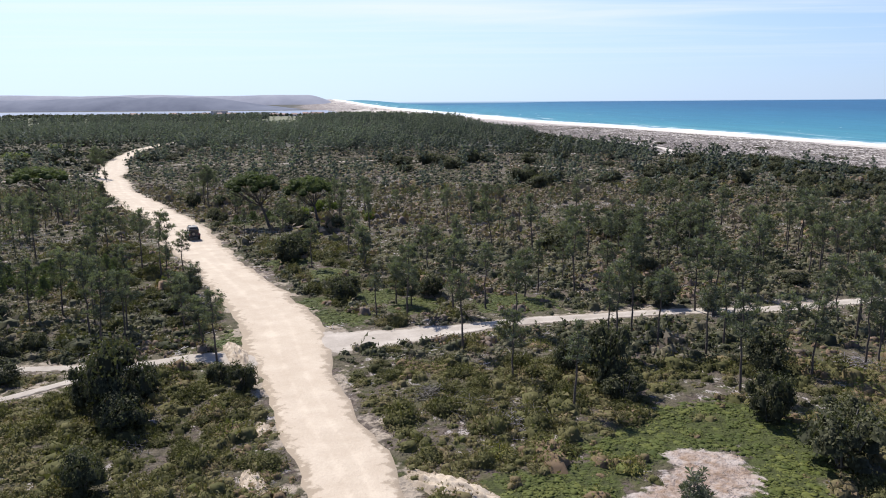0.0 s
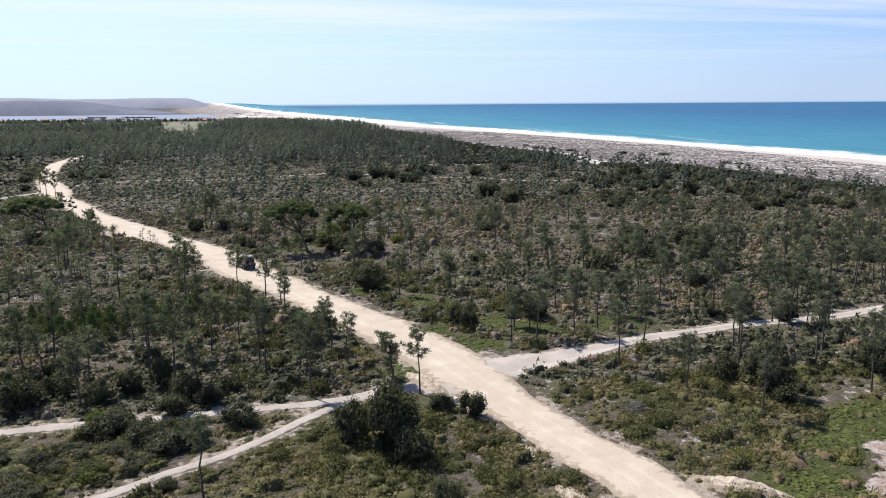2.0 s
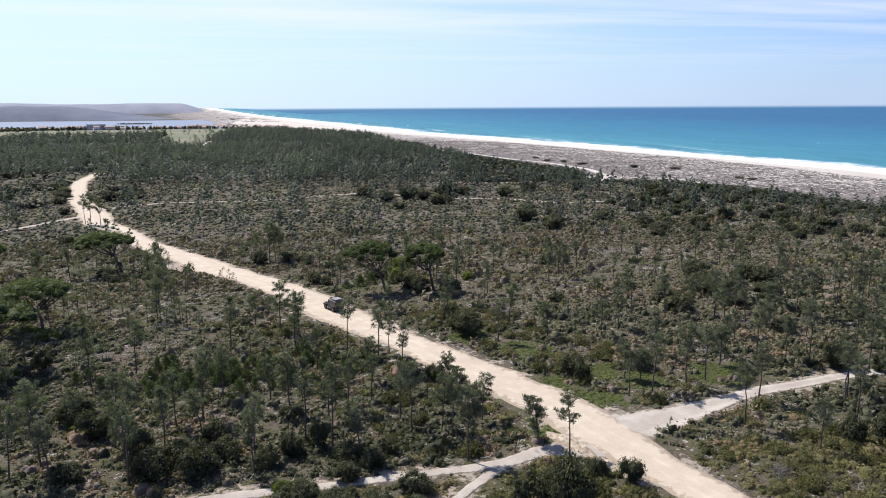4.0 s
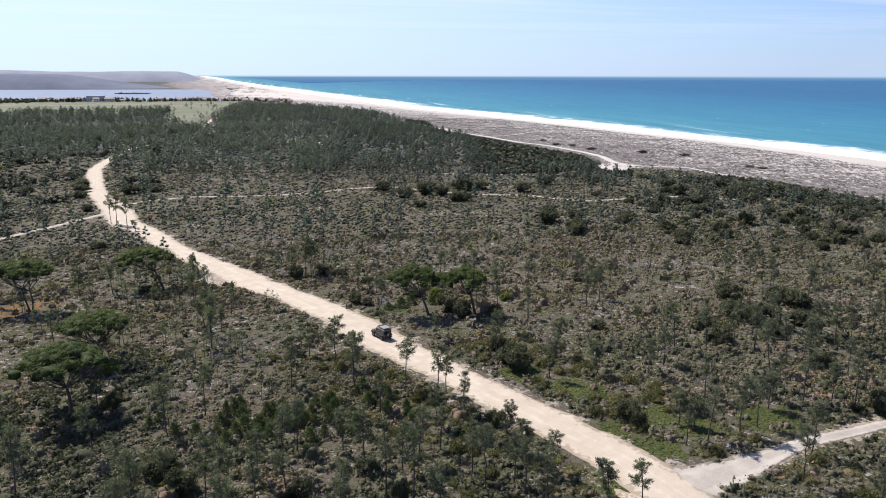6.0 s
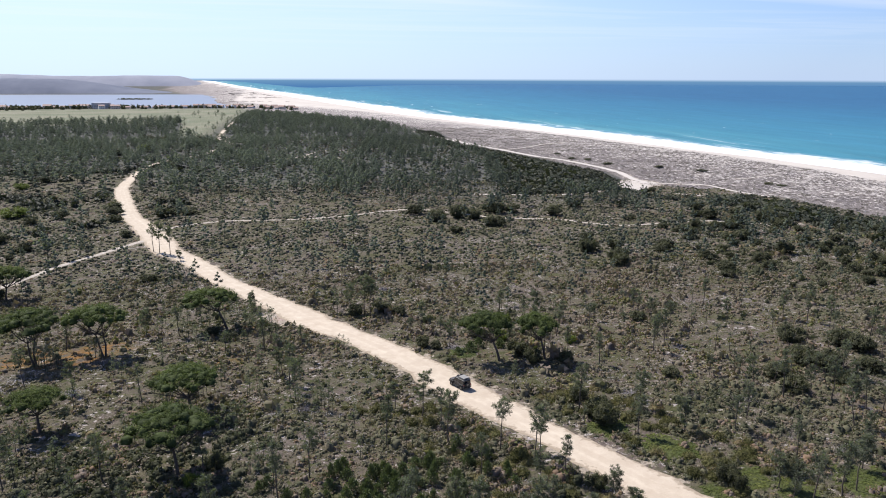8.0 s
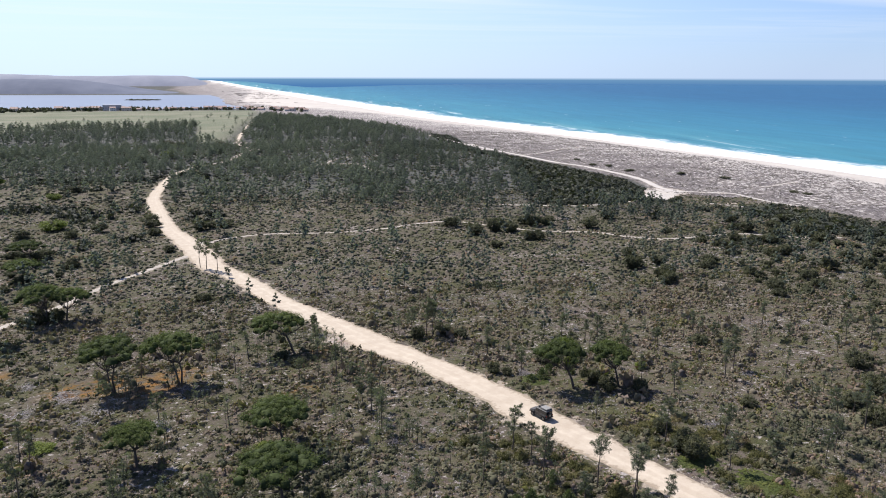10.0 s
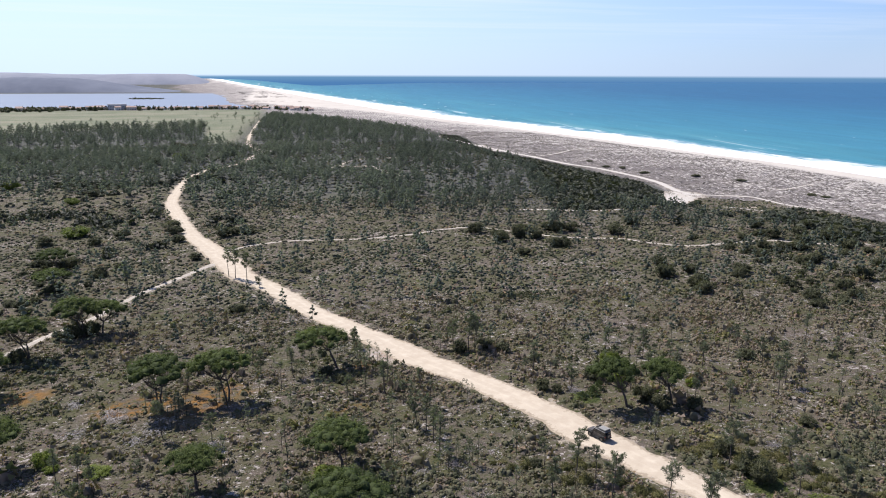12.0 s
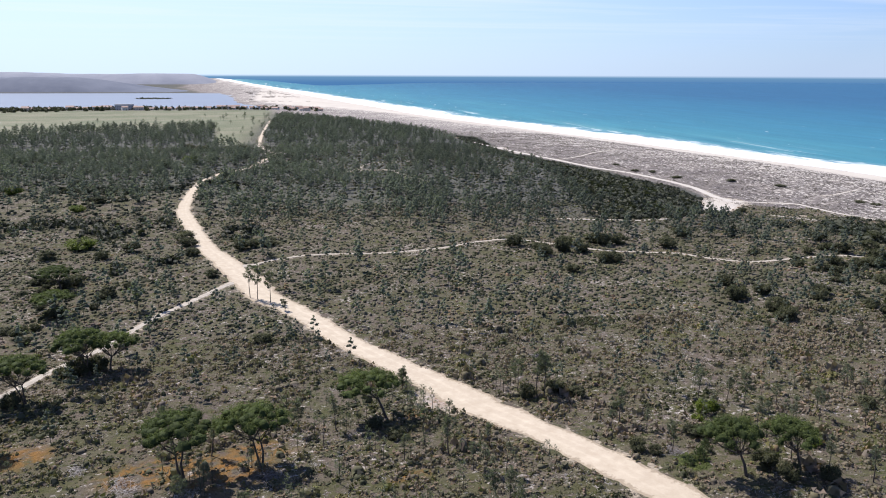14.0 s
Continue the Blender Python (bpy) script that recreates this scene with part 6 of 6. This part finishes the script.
JX, JY = -41.7, 125.2
jeep_turn = math.degrees(math.atan2(17, -8))
build_jeep(pose(JX, JY, float(height(JX, JY)) + 0.085, 0, 0, jeep_turn) @ Matrix.Scale(1.08, 4))


# ---- banks, clearings and brush by the roads ----
def build_mound(x, y, rx, ry, h, turn, seed, label):
    n = 44
    u, v = np.meshgrid(np.linspace(-1, 1, n), np.linspace(-1, 1, n), indexing="ij")
    d = np.sqrt(u * u + v * v) + 0.35 * (vnoise(u * 4, v * 4, 1.2, seed) - 0.5)
    z = h * np.clip(1 - d, -0.35, 1) ** 1.0 * (0.5 + vnoise(u * 6, v * 6, 1.1, seed + 2)) + 0.6 * h * (vnoise(u * 11, v * 7, 1, seed + 3, 4) - 0.5) * smooth(1.0, 0.7, d) - 0.06
    idx = np.arange(n * n).reshape(n, n)
    faces = np.stack([idx[:-1, :-1], idx[1:, :-1], idx[1:, 1:], idx[:-1, 1:]], -1).reshape(-1, 4)
    me = mesh_of("sand_bank", np.stack([u * rx, v * ry, z], -1).reshape(-1, 3), faces, M_ROAD, {"rut": np.zeros(n * n), "rim": np.clip(0.25 + 0.7 * d.ravel() + 0.5 * (vnoise(u * 9, v * 9, 1, seed + 7).ravel() - 0.5), 0, 1)}, True)
    ob = tagged(new("sand_bank", me), label, "sand bank", "sand banks by the road")
    ob.matrix_basis = pose(x, y, float(level(x, y)) + 0.02, 0, 0, turn)


BANK = "low bank of pale rubbly sand beside the dirt road"
for q, (x, y, rx, ry, h, turn) in enumerate(((0.2, 40.6, 4.4, 1.5, 0.8, 136), (-19.4, 65.8, 4.0, 1.1, 0.8, 114), (-13.4, 49.6, 1.7, 0.7, 0.3, 110), (-17.0, 60.3, 2.6, 0.8, 0.4, 110), (-12.4, 42.4, 2.0, 0.9, 0.4, 110))):
    build_mound(x, y, rx, ry, h, turn, 700 + 5 * q, BANK)


def build_brush_pile(x, y, r, h, seed, mat=M_TWIG, label="heap of grey cut branches drying on the heath"):
    rg = np.random.default_rng(seed)
    bits = []
    for _ in range(150):
        c = rg.normal(size=2) * r * 0.45
        a, ln = rg.uniform(0, 6.3), rg.uniform(0.5, 1.6)
        z = max(0.03, h * math.exp(-(c[0] ** 2 + c[1] ** 2) / (r * r * 0.5)) * rg.uniform(0.2, 1))
        d = np.array([math.cos(a), math.sin(a), rg.normal() * 0.25]) * ln / 2
        mid = np.array([c[0], c[1], z])
        bits.append(tube([mid - d, mid + rg.normal(size=3) * 0.06, mid + d], [0.03, 0.025, 0.01], 3))
    v, f, _ = join(bits)
    v[:, 2] = np.maximum(v[:, 2], -0.03)
    ob = tagged(new("brush_pile", mesh_of("brush_pile", v, f, mat)), label, "brush pile", "brush piles", "stuff")
    ob.matrix_basis = pose(x, y, float(height(x, y)), 0, 0, rg.uniform(0, 360))


for q, (x, y, r, h) in enumerate(((1.6, 52.7, 2.9, 0.8), (5.9, 51.4, 2.4, 0.6), (18.7, 68.1, 2.7, 0.5), (21.5, 65.6, 2.2, 0.5), (-1.3, 55.8, 1.8, 0.6), (6.3, 96.9, 2.6, 0.5), (10.8, 99.6, 1.8, 0.5), (-22.2, 47.8, 2.0, 0.5), (-94.3, 115.3, 2.4, 0.4), (-69.8, 121, 2.2, 0.4), (-1.7, 113.4, 2.2, 0.4))):
    build_brush_pile(x, y, r, h, 800 + q)


M_HEAP = plain("weathered_branches", (0.235, 0.215, 0.222), 0.9, 0, 0.5, 1.2)
for q, (x, y, r, h) in enumerate(((-122, 142.3, 3.0, 0.5), (-121.3, 146.5, 2.6, 0.4), (-132.5, 153, 2.4, 0.4), (-136.5, 144, 3.0, 0.4), (-125, 139.3, 2.8, 0.4), (-130.9, 149.3, 3.0, 0.4), (-140.7, 159, 2.6, 0.4), (-111.3, 135, 2.4, 0.3), (-75.5, 118.2, 1.8, 0.3))):
    build_brush_pile(x, y, r, h, 830 + q, M_DEADWOOD, "scatter of bleached dead branches on the heath")
for q, (x, y, r, h) in enumerate(((-108.7, 150.4, 2.6, 0.5), (-69.7, 120.1, 2.0, 0.5), (11.8, 90.3, 3.6, 0.6), (6.3, 109.7, 2.6, 0.5), (-12.7, 115.5, 2.4, 0.6), (8.7, 136.2, 2.8, 0.5), (24.9, 101.3, 2.6, 0.5), (-47.5, 198, 2.6, 0.5), (-37.6, 163.5, 2.2, 0.5), (-39, 146.5, 2.4, 0.6), (36, 60.4, 3.0, 0.6), (4.4, 49.6, 2.4, 0.6))):
    build_brush_pile(x, y, r, h, 850 + q, M_HEAP, "heap of lilac-grey weathered branches on the heath")


# ---- village by the lagoon ----
M_WALLS = [plain("white_render", (0.68, 0.66, 0.62), 0.9, 0, 0.15, 0.3), plain("cream_render", (0.58, 0.50, 0.42), 0.9, 0, 0.15, 0.3), plain("grey_render", (0.42, 0.42, 0.44), 0.9, 0, 0.15, 0.3)]
M_TILES = plain("weathered_tiles", (0.30, 0.205, 0.17), 0.85, 0, 0.3, 0.8)
M_PANE = plain("dark_pane", (0.05, 0.06, 0.07), 0.15, 0, 0.2, 1)


def build_house(x, y, w, d, h, turn, wall_mat, flat, label):
    house = thing("house", label, "house", "village houses", at=pose(x, y, float(level(x, y)) - 0.3, 0, 0, turn))
    part("wall", box(bmesh.new(), (w, d, h), (0, 0, h / 2), 0.08), wall_mat, house)
    if flat:
        part("roof", box(bmesh.new(), (w + 0.6, d + 0.6, 0.5), (0, 0, h + 0.27), 0.1), wall_mat, house)
    else:
        rise = d * 0.24
        bm = bmesh.new()
        prism(bm, [(-d / 2 - 0.5, h - 0.1), (0, h + rise), (d / 2 + 0.5, h - 0.1), (d / 2 + 0.5, h + 0.12), (0, h + rise + 0.25), (-d / 2 - 0.5, h + 0.12)], w + 1.0)
        bmesh.ops.rotate(bm, verts=bm.verts, cent=(0, 0, 0), matrix=Matrix.Rotation(radians(90), 3, "Z"))
        roof = part("roof", bm, M_TILES, house, "terracotta tiled roof")
        part("gable", prism(bmesh.new(), [(-w / 2 + 0.05, h - 0.3), (w / 2 - 0.05, h - 0.3), (w / 2 - 0.05, h), (-w / 2 + 0.05, h)], d * 0.6), wall_mat, house)
        part("chimney", box(bmesh.new(), (0.7, 0.7, 1.6), (w * 0.28, d * 0.12, h + rise * 0.8 + 0.4), 0.05), wall_mat, roof)
    floors = max(1, int(h // 3))
    for s in range(floors):
        for wx in np.arange(-w / 2 + 1.6, w / 2 - 1.0, 3.2):
            part("window", box(bmesh.new(), (1.3, 0.12, 1.4), (wx, -d / 2 - 0.02, 1.6 + 3 * s), 0.03), M_PANE, house)
    part("door", box(bmesh.new(), (1.1, 0.12, 2.1), (w * 0.1 + 0.9, -d / 2 - 0.03, 1.05), 0.03), M_BARK, house)


hr = np.random.default_rng(77)
for q in range(48):
    x = -640 + 12.4 * q + hr.uniform(-11, 11)
    y = float(np.interp(x, [-650, -552, -503, -443, -351, -255, -73], [1590, 1640, 1650, 1630, 1620, 1640, 1605])) + hr.uniform(-15, 70)
    build_house(x, y, hr.uniform(8, 19), hr.uniform(8, 12), hr.choice([3.2, 3.6, 6.0]), hr.uniform(-25, 25), M_WALLS[int(hr.integers(0, 2))], False, "small rendered village house with a tiled roof")
build_house(-452, 1640, 34, 14, 11.5, 4, M_WALLS[2], True, "large flat-roofed grey hotel block beside the lagoon")

# trees round the village and in the field
p, r = spread(5200, (-900, -60), (1100, 1700), 17, lambda x, y: np.exp(-((y - 1.0 * np.interp(x, [-650, -552, -503, -443, -351, -255, -73], [1600, 1655, 1670, 1655, 1650, 1675, 1640])) / np.where(x < -480, 60, 34)) ** 2) * np.where(x < -500, 1.0, 0.5), 3)
tall = r.uniform(6, 10, len(p))
stuff("village_trees", "dark trees between the village houses", "wood", scatter(thick_t, p, tall * 0.55, np.full(len(p), 0.3), r, tall * 0.8), M_BUSH)
p, r = spread(400, (-400, -140), (780, 1350), 18, lambda x, y: np.where(x > -235, 0.30, 0.05), 3)
tall = r.uniform(5, 10, len(p))
stuff("field_trees", "scattered small trees in the green field", "wood", scatter(far_models, p, tall * 1.2, np.full(len(p), 0.1), r, tall), M_NEEDLE_FAR)
p, r = spread(60, (-640, -500), (2560, 2640), 23, lambda x, y: np.hypot((x + 570) / 60, (y - 2600) / 30) < 1, 3)
p[:, 2] = -16.5
stuff("lagoon_island", "low scrubby islet in the lagoon", "island", scatter(thick_t, p, r.uniform(5, 9, len(p)), np.full(len(p), 0.4), r, r.uniform(3, 5, len(p))), M_BUSH)
# low scrub in streaks over the sand bar
p, r = spread(5200, (-480, 40), (2230, 3900), 24, lambda x, y: np.clip(4.5 * (vnoise(x * 0.4, y * 0.9, 42, 62) - 0.52), 0, 1) * (x > along(LAGOON, y) + 4) * (x < along(SHORE, y) - 130), 3)
wide = r.uniform(6, 13, len(p))
stuff("sand_bar_scrub", "low dark scrub in streaks over the sand bar", "scrub", scatter([dome(590 + q, 6, 2, 0.4) for q in range(3)], p, wide, np.clip(0.5 + 0.2 * r.normal(size=len(p)), 0, 1), r, wide * 0.22), M_DUNE_GRASS)
